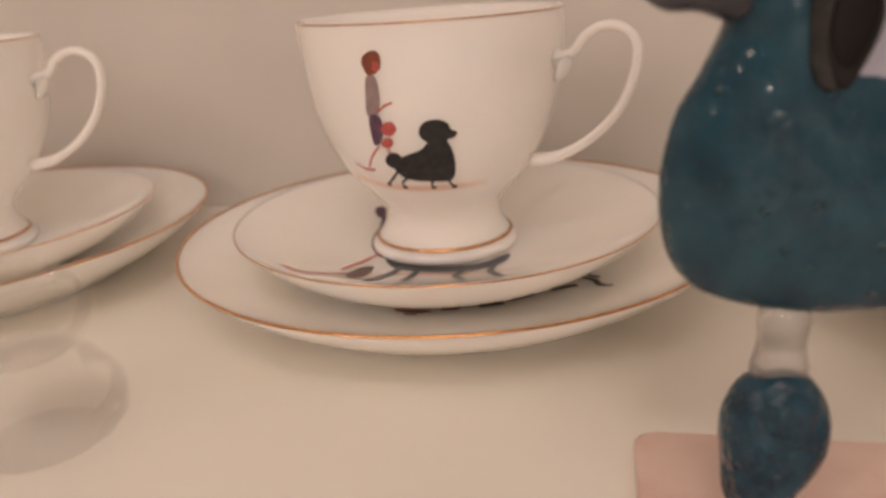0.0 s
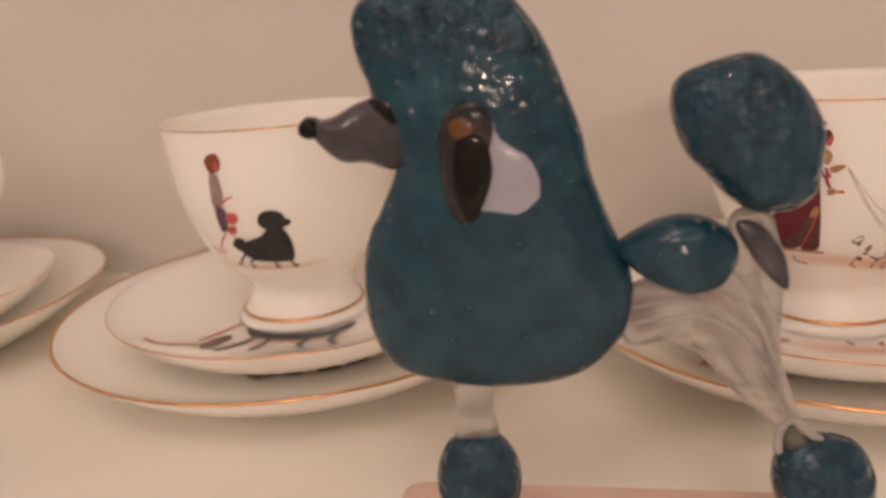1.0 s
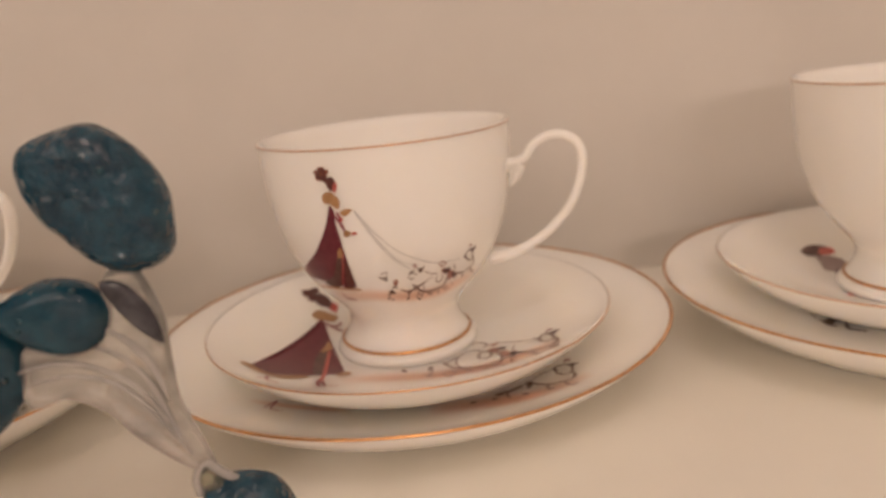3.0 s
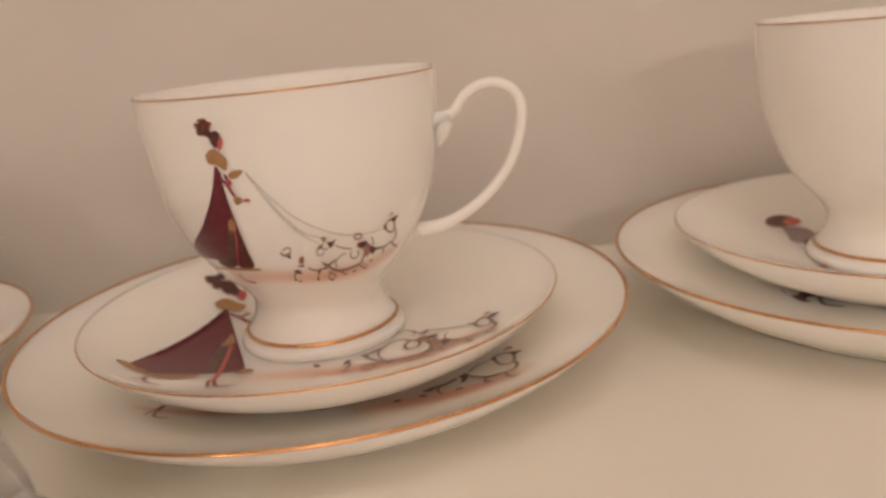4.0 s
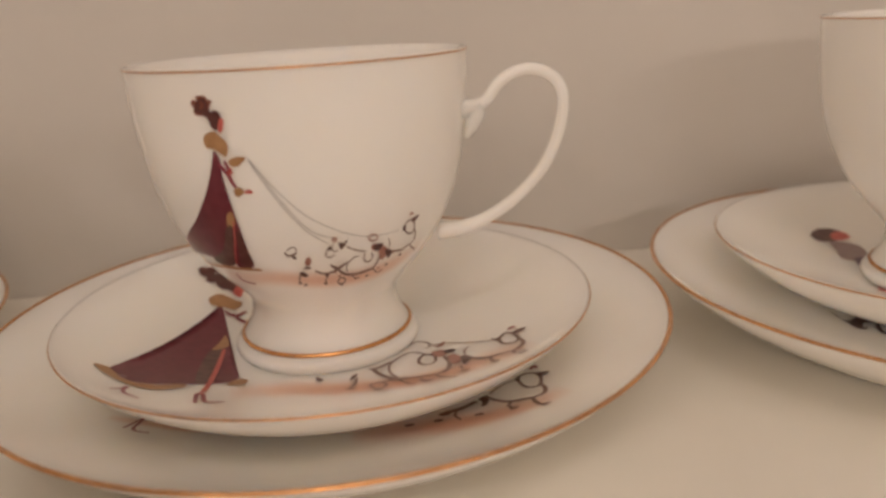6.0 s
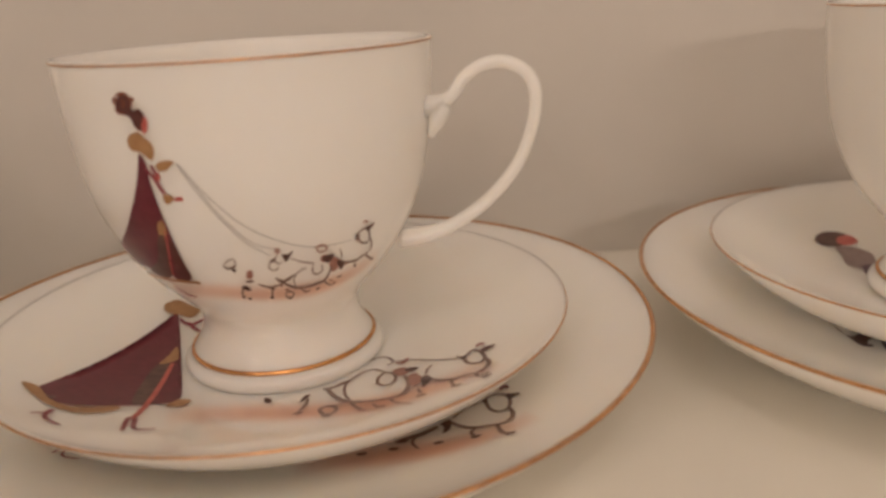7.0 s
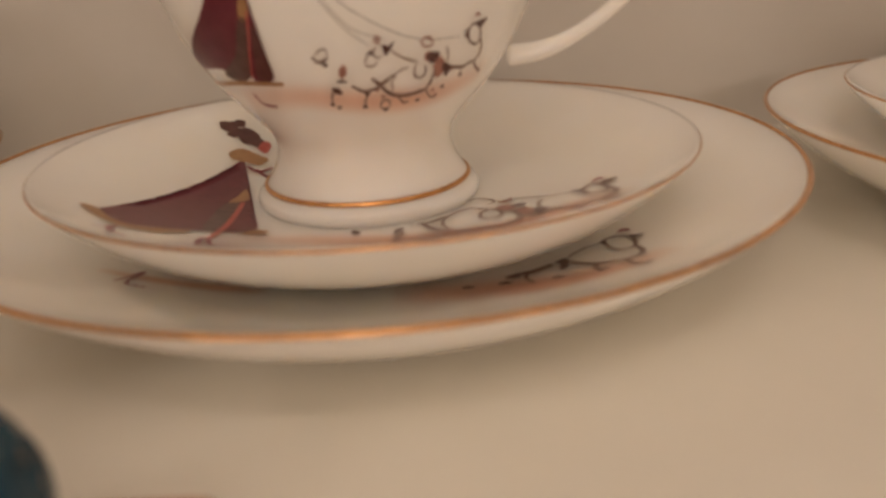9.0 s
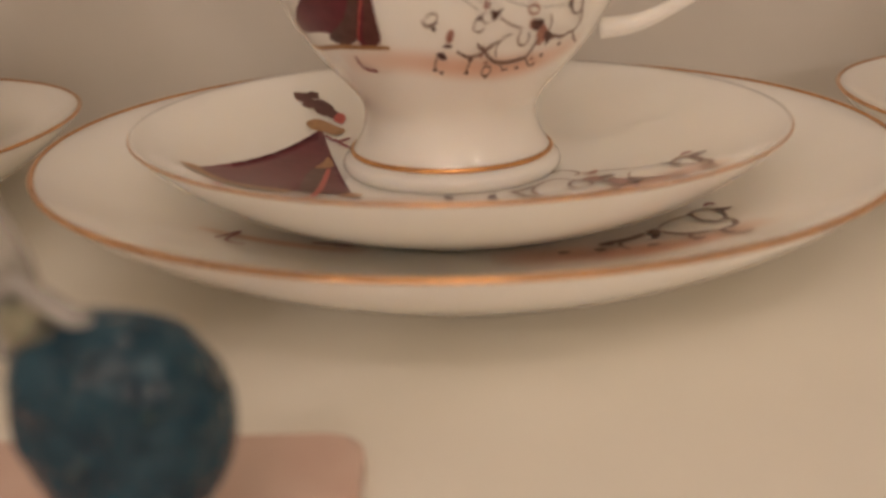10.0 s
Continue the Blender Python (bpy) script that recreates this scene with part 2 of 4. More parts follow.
def fill_bowl_lamp(name, x, y, z, watts, label):
    """An added fill lamp: a hanging metal bowl whose two bulbs throw their light onto the room's own surfaces."""
    bowl = tagged(holder(name, x, y, z), label, "lamp")
    part("bowl", lathe([(0, -0.05), (0.10, -0.04), (0.17, 0.0), (0.172, 0.004), (0.10, -0.034), (0, -0.044)], 40), LAMP_METAL, bowl)
    part("stem", lathe([(0, 1.44 - z), (0.006, 1.44 - z), (0.006, -0.04), (0, -0.04)], 12), LAMP_METAL, bowl)
    for dx in (-0.08, 0.08):
        lamp = bpy.data.lights.new("bulb", "SPOT")
        lamp.energy, lamp.color, lamp.shadow_soft_size, lamp.spot_size, lamp.spot_blend = watts / 2, LAMP_COLOUR, 0.03, radians(150), 0.5
        new("bulb", lamp).matrix_basis = look((x + dx, y, z + 0.06), (x + dx * 2, y, z + 1))


# unseen lamp, added only to give soft fill from the ceiling
fill_bowl_lamp("fill_uplighter", -0.25, -1.35, 0.95, HIGH_WATTS, "unseen hanging metal bowl lamp, added as soft fill off the ceiling")
for x, y, z, share in ((-1.0, -1.35, 0.95, 1.6), (0.0, -1.02, 1.20, 1.0), (0.80, -1.02, 1.20, 0.6)):
    bulb_row("ceiling_lamp_rail", x, y, z, 0.12, 3, RAIL_WATTS * share, "ceiling rail of three small warm bulbs", 0.030)

# ---------------------------------------------------------------- the china
# profiles: radius and height in metres, the outside from the bottom up
CUP_OUT = spline([(0.0255, 0.0000), (0.0262, 0.0012), (0.0258, 0.0028), (0.0243, 0.0040), (0.0228, 0.0062), (0.0210, 0.0095), (0.0202, 0.0130), (0.0208, 0.0165), (0.0238, 0.0205), (0.0284, 0.0255), (0.0333, 0.0320), (0.0372, 0.0395), (0.0405, 0.0490), (0.0424, 0.0600), (0.0433, 0.0695), (0.0437, 0.0771), (0.0439, 0.0781)], 3)
CUP_OUT = [(r, z + 0.0012 * max(0.0, (z - 0.045) / 0.033)) for r, z in CUP_OUT]
CUP_IN = [(r - 0.0018, z) for r, z in reversed(CUP_OUT) if 0.0225 < z < 0.0788]
CUP_PROFILE = [(0, 0.004), (0.0205, 0.004), (0.0215, 0.0), (0.024, -0.0002)] + CUP_OUT + [(0.0436, 0.0799), (0.0428, 0.0799)] + CUP_IN + [(0.018, 0.0195), (0.009, 0.0185), (0, 0.0183)]
GILT_Z = 0.0046

SAUCER_TOP = spline([(0.0000, 0.0060), (0.0120, 0.0060), (0.0220, 0.0061), (0.0290, 0.0066), (0.0350, 0.0075), (0.0421, 0.0092), (0.0503, 0.0115), (0.0605, 0.0147), (0.0685, 0.0178), (0.0733, 0.0206)], 4)
SAUCER_UNDER = spline([(0.0733, 0.0200), (0.0709, 0.0172), (0.0660, 0.0128), (0.0595, 0.0083), (0.0518, 0.0044), (0.0457, 0.0018), (0.0426, 0.0003), (0.0413, 0.0000), (0.0399, 0.0003), (0.0385, 0.0024), (0.0000, 0.0032)], 3)
PLATE_TOP = spline([(0.0000, 0.0062), (0.0250, 0.0062), (0.0420, 0.0063), (0.0521, 0.0068), (0.0603, 0.0082), (0.0687, 0.0108), (0.0779, 0.0147), (0.0860, 0.0188), (0.0911, 0.0218), (0.0936, 0.0236)], 4)
PLATE_UNDER = spline([(0.0936, 0.0229), (0.0906, 0.0196), (0.0840, 0.0144), (0.0753, 0.0090), (0.0671, 0.0046), (0.0614, 0.0020), (0.0591, 0.0004), (0.0577, 0.0000), (0.0560, 0.0003), (0.0547, 0.0030), (0.0000, 0.0036)], 3)


def height_on(profile, r):
    for (a, za), (b, zb) in zip(profile, profile[1:]):
        if a <= r <= b:
            return za + (zb - za) * (r - a) / max(b - a, 1e-9)
    return profile[-1][1]


def radius_at(z):
    for (a, za), (b, zb) in zip(CUP_OUT, CUP_OUT[1:]):
        if za <= z <= zb:
            return a + (b - a) * (z - za) / max(zb - za, 1e-9)
    return CUP_OUT[-1][0]


HANDLE_TURN = -14.0
HANDLE = spline([(0.0412, 0.0640), (0.0457, 0.0646), (0.0492, 0.0668), (0.0518, 0.0703), (0.0561, 0.0730), (0.0613, 0.0735), (0.0661, 0.0710), (0.0681, 0.0661), (0.0670, 0.0580), (0.0631, 0.0490), (0.0561, 0.0410), (0.0483, 0.0355), (0.0412, 0.0325), (0.0342, 0.0315)], 4)


def teacup(x, y, z, label, turn=HANDLE_TURN):
    cup = tagged(holder("teacup", x, y, z), label, "teacup", "teacups on saucers")
    part("bowl", lathe(CUP_PROFILE), PORCELAIN, cup)
    k = len(HANDLE)
    radii = [(0.0016 + 0.0013 * max(0, 1 - i / 7) + 0.0010 * max(0, (i - k + 9) / 9), 0.0026 + 0.0014 * max(0, 1 - i / 7) + 0.001 * max(0, (i - k + 9) / 9)) for i in range(k)]
    h = part("handle", tube([(r, 0, zz) for r, zz in HANDLE], radii, 14), PORCELAIN, cup)
    h.rotation_euler = (0, 0, radians(turn))
    spur = part("thumb_spur", tube([(0.0432, 0, 0.0570), (0.0447, 0, 0.0600), (0.0458, 0, 0.0632), (0.0468, 0, 0.0655)], [(0.0010, 0.0018), (0.0020, 0.0028), (0.0026, 0.0034), (0.0018, 0.003)], 12), PORCELAIN, cup)
    spur.rotation_euler = (0, 0, radians(turn))
    part("gilt_rim", torus(0.0438, 0.0793, 0.00022), GOLD, cup, "thin gilded line round the lip")
    part("gilt_foot_band", torus(radius_at(GILT_Z) - 0.0001, GILT_Z, 0.00062, 1.0), GOLD, cup, "gilded band round the foot")
    return cup


def saucer(x, y, z, label):
    ob = tagged(holder("saucer", x, y, z), label, "saucer", "saucers on plates")
    part("dish", lathe(SAUCER_TOP + SAUCER_UNDER), PORCELAIN, ob)
    part("gilt_rim", torus(0.0733, 0.0202, 0.00030, 0.9), GOLD, ob, "thin gilded line round the rim")
    return ob


def tea_plate(x, y, z, label):
    ob = tagged(holder("tea_plate", x, y, z), label, "plate", "tea plates on the shelf")
    part("dish", lathe(PLATE_TOP + PLATE_UNDER, 128), PORCELAIN, ob)
    part("gilt_rim", torus(0.0934, 0.0231, 0.00058, 0.8, 128), GOLD, ob, "gilded line round the rim")
    return ob


SETS = []
# where each plate, saucer and cup stands, the saucers and cups a little off the middle, and the height of the cup
for plate_at, saucer_at, cup_at, up, motif in (
        ((-0.394, -0.003), (-0.395, -0.004), (-0.3965, -0.004), 0.0130, "a plain side"),
        ((-0.1948, -0.002), (-0.1975, 0.0000), (-0.1992, 0.003), 0.0132, "a black poodle print"),
        ((-0.001, -0.002), (-0.002, -0.003), (-0.0035, -0.003), 0.0130, "burgundy cloak print"),
        ((0.191, -0.0055), (0.1950, 0.0035), (0.1885, -0.0040), 0.0143, "grey and red print")):
    p = tea_plate(*plate_at, 0.0, "white bone china tea plate, gilded rim, " + motif)
    s = saucer(*saucer_at, 0.0066, "white bone china saucer, gilded rim, " + motif)
    c = teacup(*cup_at, up, "white footed bone china teacup, " + motif, 12.0 if cup_at[0] < -0.3 else HANDLE_TURN)
    SETS.append((p, s, c))

# ---------------------------------------------------------------- the glass poodle
PX, PY, PTURN = -0.1024, -0.1235, 3.45
poodle = tagged(holder("poodle_figurine", PX, PY, 0.0040, PTURN), "dark teal fused-glass poodle ornament standing on a rose base", "figurine")
BODY = [(-2.55, 12.35), (-2.83, 11.9), (-2.74, 11.4), (-2.64, 10.89), (-2.50, 10.2), (-2.20, 9.2), (-2.54, 8.29), (-2.9, 7.63), (-3.11, 6.67), (-3.08, 5.65), (-2.80, 4.9), (-2.2, 4.42), (-0.81, 4.11),
        (0.6, 4.15), (1.59, 4.48), (2.31, 5.25), (2.52, 6.08), (2.4, 6.91), (2.06, 7.74), (1.73, 8.67), (1.54, 9.58), (1.23, 10.47), (0.80, 11.5), (0.2, 12.25), (-0.5, 12.62), (-1.5, 12.72)]
part("body", pillow(BODY, (-0.5, 7.6), 0.0085, lumps=0.00016, lump_scale=260, rings=26, n=8), TEAL, poodle)
part("topknot", pillow([(-2.45, 12.3), (-2.72, 11.8), (-2.55, 10.9), (-1.9, 10.5), (-0.9, 10.75), (0.1, 10.9), (0.75, 11.3), (0.2, 12.15), (-0.5, 12.5), (-1.5, 12.6)], (-1.1, 11.5), 0.0022,
                       depth=-0.0050, lumps=0.0010, lump_scale=420, rings=10), TEAL_LUMPY, poodle, "lumpy teal frit on the topknot")
part("muzzle", pillow([(-3.80, 10.10), (-3.34, 10.16), (-2.65, 10.45), (-1.85, 10.5), (-1.75, 9.5), (-2.09, 9.05), (-2.67, 9.22), (-3.21, 9.28), (-3.68, 9.7)], (-2.6, 9.8), 0.0050, depth=-0.0035, rings=8), GREY_GLASS, poodle, "grey glass muzzle")
part("nose", pillow([(-3.98, 10.0), (-3.82, 10.2), (-3.58, 10.16), (-3.52, 9.95), (-3.65, 9.78), (-3.88, 9.8)], (-3.74, 9.99), 0.0036, depth=-0.0045, rings=6), BLACK_GLASS, poodle, "shiny black nose bead")
part("eye", pillow([(-2.5, 10.5), (-2.1, 10.35), (-1.95, 10.0), (-2.15, 10.05)], (-2.2, 10.25), 0.0012, depth=-0.0074, rings=5), BLACK_GLASS, poodle, "black eye streak")
part("ear", pillow([(-0.75, 10.2), (-0.31, 10.34), (0.02, 9.75), (0.56, 9.27), (0.8, 8.67), (0.72, 8.15), (0.31, 7.91), (-0.61, 8.0), (-0.9, 8.6), (-0.85, 9.5)], (-0.1, 8.9), 0.0020, depth=-0.0068, rings=8), LILAC_GLASS, poodle, "pale lilac glass ear")
part("ear_fold", pillow([(-1.05, 10.1), (-0.45, 10.36), (-0.15, 9.9), (-0.22, 9.4), (-0.35, 8.8), (-0.70, 8.04), (-1.08, 8.25), (-1.18, 9.25)], (-0.66, 9.3), 0.0013, depth=-0.0086, rings=8), SMOKE_GLASS, poodle, "smoky dark fold of the ear")
part("ear_stripe", pillow([(-0.80, 9.75), (-0.40, 9.75), (-0.20, 9.3), (-0.25, 8.75), (-0.62, 8.05), (-0.92, 8.5), (-0.95, 9.2)], (-0.58, 9.0), 0.0010, depth=-0.0094, rings=8), BLACK_GLASS, poodle, "black drop on the ear")
part("ear_tip", pillow([(-0.98, 9.95), (-0.70, 10.08), (-0.45, 9.95), (-0.55, 9.72), (-0.85, 9.65)], (-0.72, 9.87), 0.0010, depth=-0.0094, rings=6), AMBER_GLASS, poodle, "amber-brown spot on the ear")
part("saddle", pillow([(2.12, 7.2), (2.7, 7.63), (3.35, 7.82), (3.98, 7.72), (4.41, 7.4), (4.53, 6.92), (4.2, 6.34), (3.54, 6.17), (2.9, 6.41), (2.4, 6.8)], (3.4, 7.0), 0.0062, depth=-0.0020, lumps=0.0003, lump_scale=260, rings=14, seed=3.0), TEAL, poodle)
part("tail", pillow([(3.22, 10.07), (3.39, 10.48), (3.95, 10.71), (4.67, 10.83), (5.14, 10.64), (5.67, 10.13), (6.03, 9.44), (6.07, 8.76), (5.95, 8.08), (5.48, 7.76), (4.86, 7.76), (4.36, 8.05), (3.88, 8.59), (3.52, 9.0), (3.29, 9.57)],
                    (4.7, 9.3), 0.0075, lumps=0.0008, lump_scale=330, rings=18, n=7, seed=2.0), TEAL_LUMPY, poodle)
part("rump", pillow([(4.42, 7.72), (4.75, 7.85), (5.15, 7.75), (5.47, 6.7), (5.47, 5.6), (5.50, 4.67), (5.92, 3.25), (5.80, 2.95), (5.50, 2.98), (4.54, 3.84), (3.89, 4.67), (3.11, 5.09), (2.3, 5.03), (2.3, 6.22), (3.41, 6.6), (4.2, 7.0)],
                    (4.3, 5.7), 0.0042, rings=10), MILKY, poodle, "streaky translucent milky glass haunch")
part("grey_streak", pillow([(4.42, 7.65), (4.88, 7.6), (5.30, 7.1), (5.46, 6.6), (5.45, 6.2), (5.0, 6.6), (4.65, 7.1)], (5.05, 6.95), 0.0016, depth=-0.0036, rings=6), GREY_GLASS, poodle, "smoky grey streak on the haunch")
for sweep, wide in (([(2.45, 5.95), (3.2, 6.05), (4.0, 5.85), (4.7, 5.35), (5.2, 4.6)], 0.0009),
                    ([(2.5, 5.6), (3.4, 5.75), (4.3, 5.45), (4.95, 4.75), (5.35, 4.0)], 0.0007),
                    ([(4.25, 6.75), (4.75, 6.35), (5.15, 5.7), (5.35, 4.9)], 0.0010),
                    ([(3.7, 6.4), (4.4, 6.15), (4.95, 5.5), (5.3, 4.5), (5.6, 3.6)], 0.0008)):
    run = spline([(x / 100, -0.0040, z / 100) for x, z in sweep], 6)
    part("smoke_streak", tube(run, [(wide * math.sin(math.pi * (0.06 + 0.88 * k / (len(run) - 1))), 0.0005) for k in range(len(run))], 8), STREAK_GLASS, poodle, "thin smoky streak in the milky glass")
part("hock", pillow([(5.60, 2.98), (5.75, 3.10), (5.95, 2.90), (6.15, 2.6), (5.75, 2.5), (5.58, 2.70)], (5.86, 2.88), 0.0028, depth=-0.001, rings=6), OLIVE_GLASS, poodle, "olive-tinted clear glass hock")
loop = spline([(x / 100, -0.0015, z / 100) for x, z in ((5.52, 2.45), (5.50, 2.85), (5.72, 3.22), (5.98, 3.02), (6.40, 2.66))], 6)
part("hock_loop", tube(loop, [0.0011] * len(loop), 10), STREAK_GLASS, poodle, "bent smoky glass thread round the hock")
part("foreleg", pillow([(-1.3, 4.3), (-0.51, 4.3), (-0.51, 3.5), (-0.50, 2.8), (-1.40, 2.8), (-1.34, 3.5)], (-0.93, 3.5), 0.0036, rings=7), MILKY, poodle, "milky glass foreleg")
part("fore_pompon", pillow([(-1.4, 2.85), (-0.95, 3.02), (-0.56, 2.95), (-0.11, 2.41), (0.03, 1.69), (-0.17, 0.96), (-0.68, 0.15), (-1.22, -0.08), (-1.73, 0.15), (-1.86, 1.08), (-1.91, 1.91), (-1.7, 2.54)], (-0.95, 1.5), 0.0072, lumps=0.0006, lump_scale=300, rings=16, seed=5.0), TEAL_LUMPY, poodle)
part("hind_pompon", pillow([(5.66, 2.61), (6.1, 2.78), (6.52, 2.78), (7.18, 2.56), (7.56, 1.79), (7.42, 0.94), (6.82, 0.23), (6.28, -0.08), (5.86, 0.05), (5.65, 0.9), (5.45, 1.62), (5.5, 2.23)], (6.4, 1.5), 0.0072, lumps=0.0006, lump_scale=300, rings=16, seed=9.0), TEAL_LUMPY, poodle)


def base_plate():
    bm = bmesh.new()
    x0, x1, y0, y1, r = -0.1358, -0.0165, -0.1560, -0.0985, 0.005
    ring = []
    for cx, cy, a0 in ((x1 - r, y1 - r, 0), (x0 + r, y1 - r, 90), (x0 + r, y0 + r, 180), (x1 - r, y0 + r, 270)):
        for k in range(7):
            a = radians(a0 + 15 * k)
            ring.append((cx + r * math.cos(a), cy + r * math.sin(a)))
    layers = []
    for z, inset in ((0.0, 0.0), (0.0024, 0.0), (0.003, 0.0006)):
        mx, my = (x0 + x1) / 2, (y0 + y1) / 2
        layers.append([bm.verts.new((mx + (x - mx) * (1 - inset / 0.05), my + (y - my) * (1 - inset / 0.026), z)) for x, y in ring])
    for a, b in zip(layers, layers[1:]):
        for i in range(len(ring)):
            j = (i + 1) % len(ring)
            bm.faces.new((a[i], a[j], b[j], b[i]))
    bm.faces.new(layers[0])
    bm.faces.new(layers[-1])
    return bm


base = tagged(part("display_base", base_plate(), ROSE, smooth=False), "rose-pink acrylic base plate with two rows of faint lettering", "base plate")
words = random.Random(3)
for y, left, right in ((-0.1240, -0.102, -0.042), (-0.1298, -0.110, -0.034)):
    x = left
    while x < right - 0.002:
        w = words.uniform(0.0018, 0.0070)
        part("lettering_bar", box(x, min(x + w, right), y - 0.0007, y + 0.0007, 0.0028, 0.00306), INK, base, "faint brown-grey word", smooth=False)
        x += w + 0.0011

# ---------------------------------------------------------------- the clear glass ornament
ornament = tagged(holder("glass_ornament", -0.281, -0.112, 0.0), "small faceted clear glass ornament with two rounded lobes", "ornament")


def hollow_lobe(name, outline, label):
    shape = spline(outline, 4)
    low = shape[0][1]
    part(name, lathe([(0, low)] + shape + [(max(r - 0.0010, 0), z - 0.0006) for r, z in reversed(shape) if z > low + 0.001] + [(0, low + 0.0012)], 15), CRYSTAL, ornament, label, smooth=False)


hollow_lobe("body", [(0.0130, 0.0), (0.0195, 0.0030), (0.0220, 0.0100), (0.0190, 0.0180), (0.0120, 0.0236), (0.0, 0.0250)], "rounded hollow lower lobe")
hollow_lobe("head", [(0.0110, 0.0245), (0.0165, 0.0290), (0.0180, 0.0360), (0.0145, 0.0440), (0.0080, 0.0485), (0.0, 0.0500)], "rounded hollow upper lobe")

# ---------------------------------------------------------------- the printed motifs, in millimetres on each surface
def ink(name, colour, second):
    return material(name, colour, 0.30, second=second, scale=420, contrast=(0.3, 0.75), spec=0.3)


INK_WINE = ink("wine_ink", (0.135, 0.022, 0.036), (0.175, 0.034, 0.050))
INK_TAN = ink("tan_ink", (0.46, 0.27, 0.13), (0.36, 0.19, 0.09))
INK_DARK = ink("dark_brown_ink", (0.085, 0.042, 0.038), (0.17, 0.09, 0.08))
INK_UMBER = ink("umber_ink", (0.095, 0.034, 0.032), (0.15, 0.06, 0.055))
INK_RED = ink("dark_red_ink", (0.24, 0.035, 0.055), (0.30, 0.06, 0.08))
INK_GREY = ink("grey_line_ink", (0.36, 0.35, 0.34), (0.44, 0.43, 0.42))
INK_SEPIA = ink("sepia_ink", (0.18, 0.115, 0.10), (0.32, 0.215, 0.18))
INK_PINK = ink("blush_ink", (0.84, 0.60, 0.51), (0.78, 0.52, 0.43))
INK_ROSE = ink("rosy_brown_ink", (0.34, 0.16, 0.13), (0.46, 0.25, 0.20))
INK_RUST = ink("rust_ink", (0.20, 0.055, 0.032), (0.28, 0.09, 0.05))
INK_LILAC = ink("grey_lilac_ink", (0.28, 0.20, 0.20), (0.36, 0.28, 0.27))
INK_PURPLE = ink("purple_ink", (0.10, 0.05, 0.09), (0.16, 0.09, 0.13))
INK_CORAL = ink("coral_ink", (0.50, 0.09, 0.08), (0.58, 0.17, 0.14))
INK_BLACK = ink("black_ink", (0.024, 0.024, 0.026), (0.05, 0.048, 0.05))
INK_SLATE = ink("slate_ink", (0.055, 0.060, 0.075), (0.11, 0.115, 0.13))


# the pink wash is a thin stain over the glaze that fades towards its edges
links = INK_PINK.node_tree.links
clear = INK_PINK.node_tree.nodes.new("ShaderNodeBsdfTransparent")
density = INK_PINK.node_tree.nodes.new("ShaderNodeAttribute")
density.attribute_name = "thickness_of_wash"
stain = INK_PINK.node_tree.nodes.new("ShaderNodeMix")
stain.data_type = "RGBA"
stain.inputs["A"].default_value = (1, 1, 1, 1)
stain.inputs["B"].default_value = (0.90, 0.66, 0.56, 1)
links.new(density.outputs["Fac"], stain.inputs["Factor"])
links.new(stain.outputs["Result"], clear.inputs[0])
links.new(clear.outputs[0], INK_PINK.node_tree.nodes["Material Output"].inputs[0])


def ON_CUP(x, y, lift):
    r = radius_at(y / 1000) + lift
    a = x / 44 - math.pi / 2
    return (r * math.cos(a), r * math.sin(a), y / 1000)


def ON_SAUCER(x, y, lift):
    return (x / 1000, y / 1000, height_on(SAUCER_TOP, math.hypot(x, y) / 1000) + lift)


def ON_PLATE(x, y, lift):
    return (x / 1000, y / 1000, height_on(PLATE_TOP, math.hypot(x, y) / 1000) + lift)


def lay(bm, flat, surface, layer):
    """Bend a flat drawing onto the glaze."""
    for _ in range(3):
        long = [e for e in flat.edges if e.calc_length() > 2.2]
        if not long:
            break
        bmesh.ops.subdivide_edges(flat, edges=long, cuts=1)
        bmesh.ops.triangulate(flat, faces=flat.faces)
    made = {v: bm.verts.new(surface(v.co.x, v.co.y, 0.00012 + 0.00007 * layer)) for v in flat.verts}
    for f in flat.faces:
        bm.faces.new([made[v] for v in f.verts])
    flat.free()


def fill(bm, surface, points, layer=0):
    flat = bmesh.new()
    flat.faces.new([flat.verts.new((x, y, 0)) for x, y in spline(points, 3, True)])
    bmesh.ops.triangulate(flat, faces=flat.faces, ngon_method="EAR_CLIP")
    lay(bm, flat, surface, layer)


def line(bm, surface, points, width, layer=0, closed=False):
    path = [Vector((x, y, 0)) for x, y in spline(points, 4, closed)]
    flat, k, rows = bmesh.new(), len(path), []
    for i, p in enumerate(path):
        d = (path[(i + 1) % k] - path[i - 1]) if closed else (path[min(i + 1, k - 1)] - path[max(i - 1, 0)])
        d = d.normalized() if d.length > 1e-6 else Vector((1, 0, 0))
        w = width / 2 * (1 if closed else 0.55 + 0.45 * math.sin(math.pi * (0.15 + 0.7 * i / (k - 1))))
        rows.append((flat.verts.new(p + Vector((-d.y, d.x, 0)) * w), flat.verts.new(p - Vector((-d.y, d.x, 0)) * w)))
    for a, b in zip(rows, rows[1:] + (rows[:1] if closed else [])):
        flat.faces.new((a[0], a[1], b[1], b[0]))
    lay(bm, flat, surface, layer)


def spot(bm, surface, x, y, r, layer=0):
    fill(bm, surface, [(x + 1.35 * r, y), (x + 0.4 * r, y + 0.7 * r), (x - 1.1 * r, y + 0.35 * r), (x - 0.8 * r, y - 0.55 * r), (x + 0.5 * r, y - 0.6 * r)], layer)


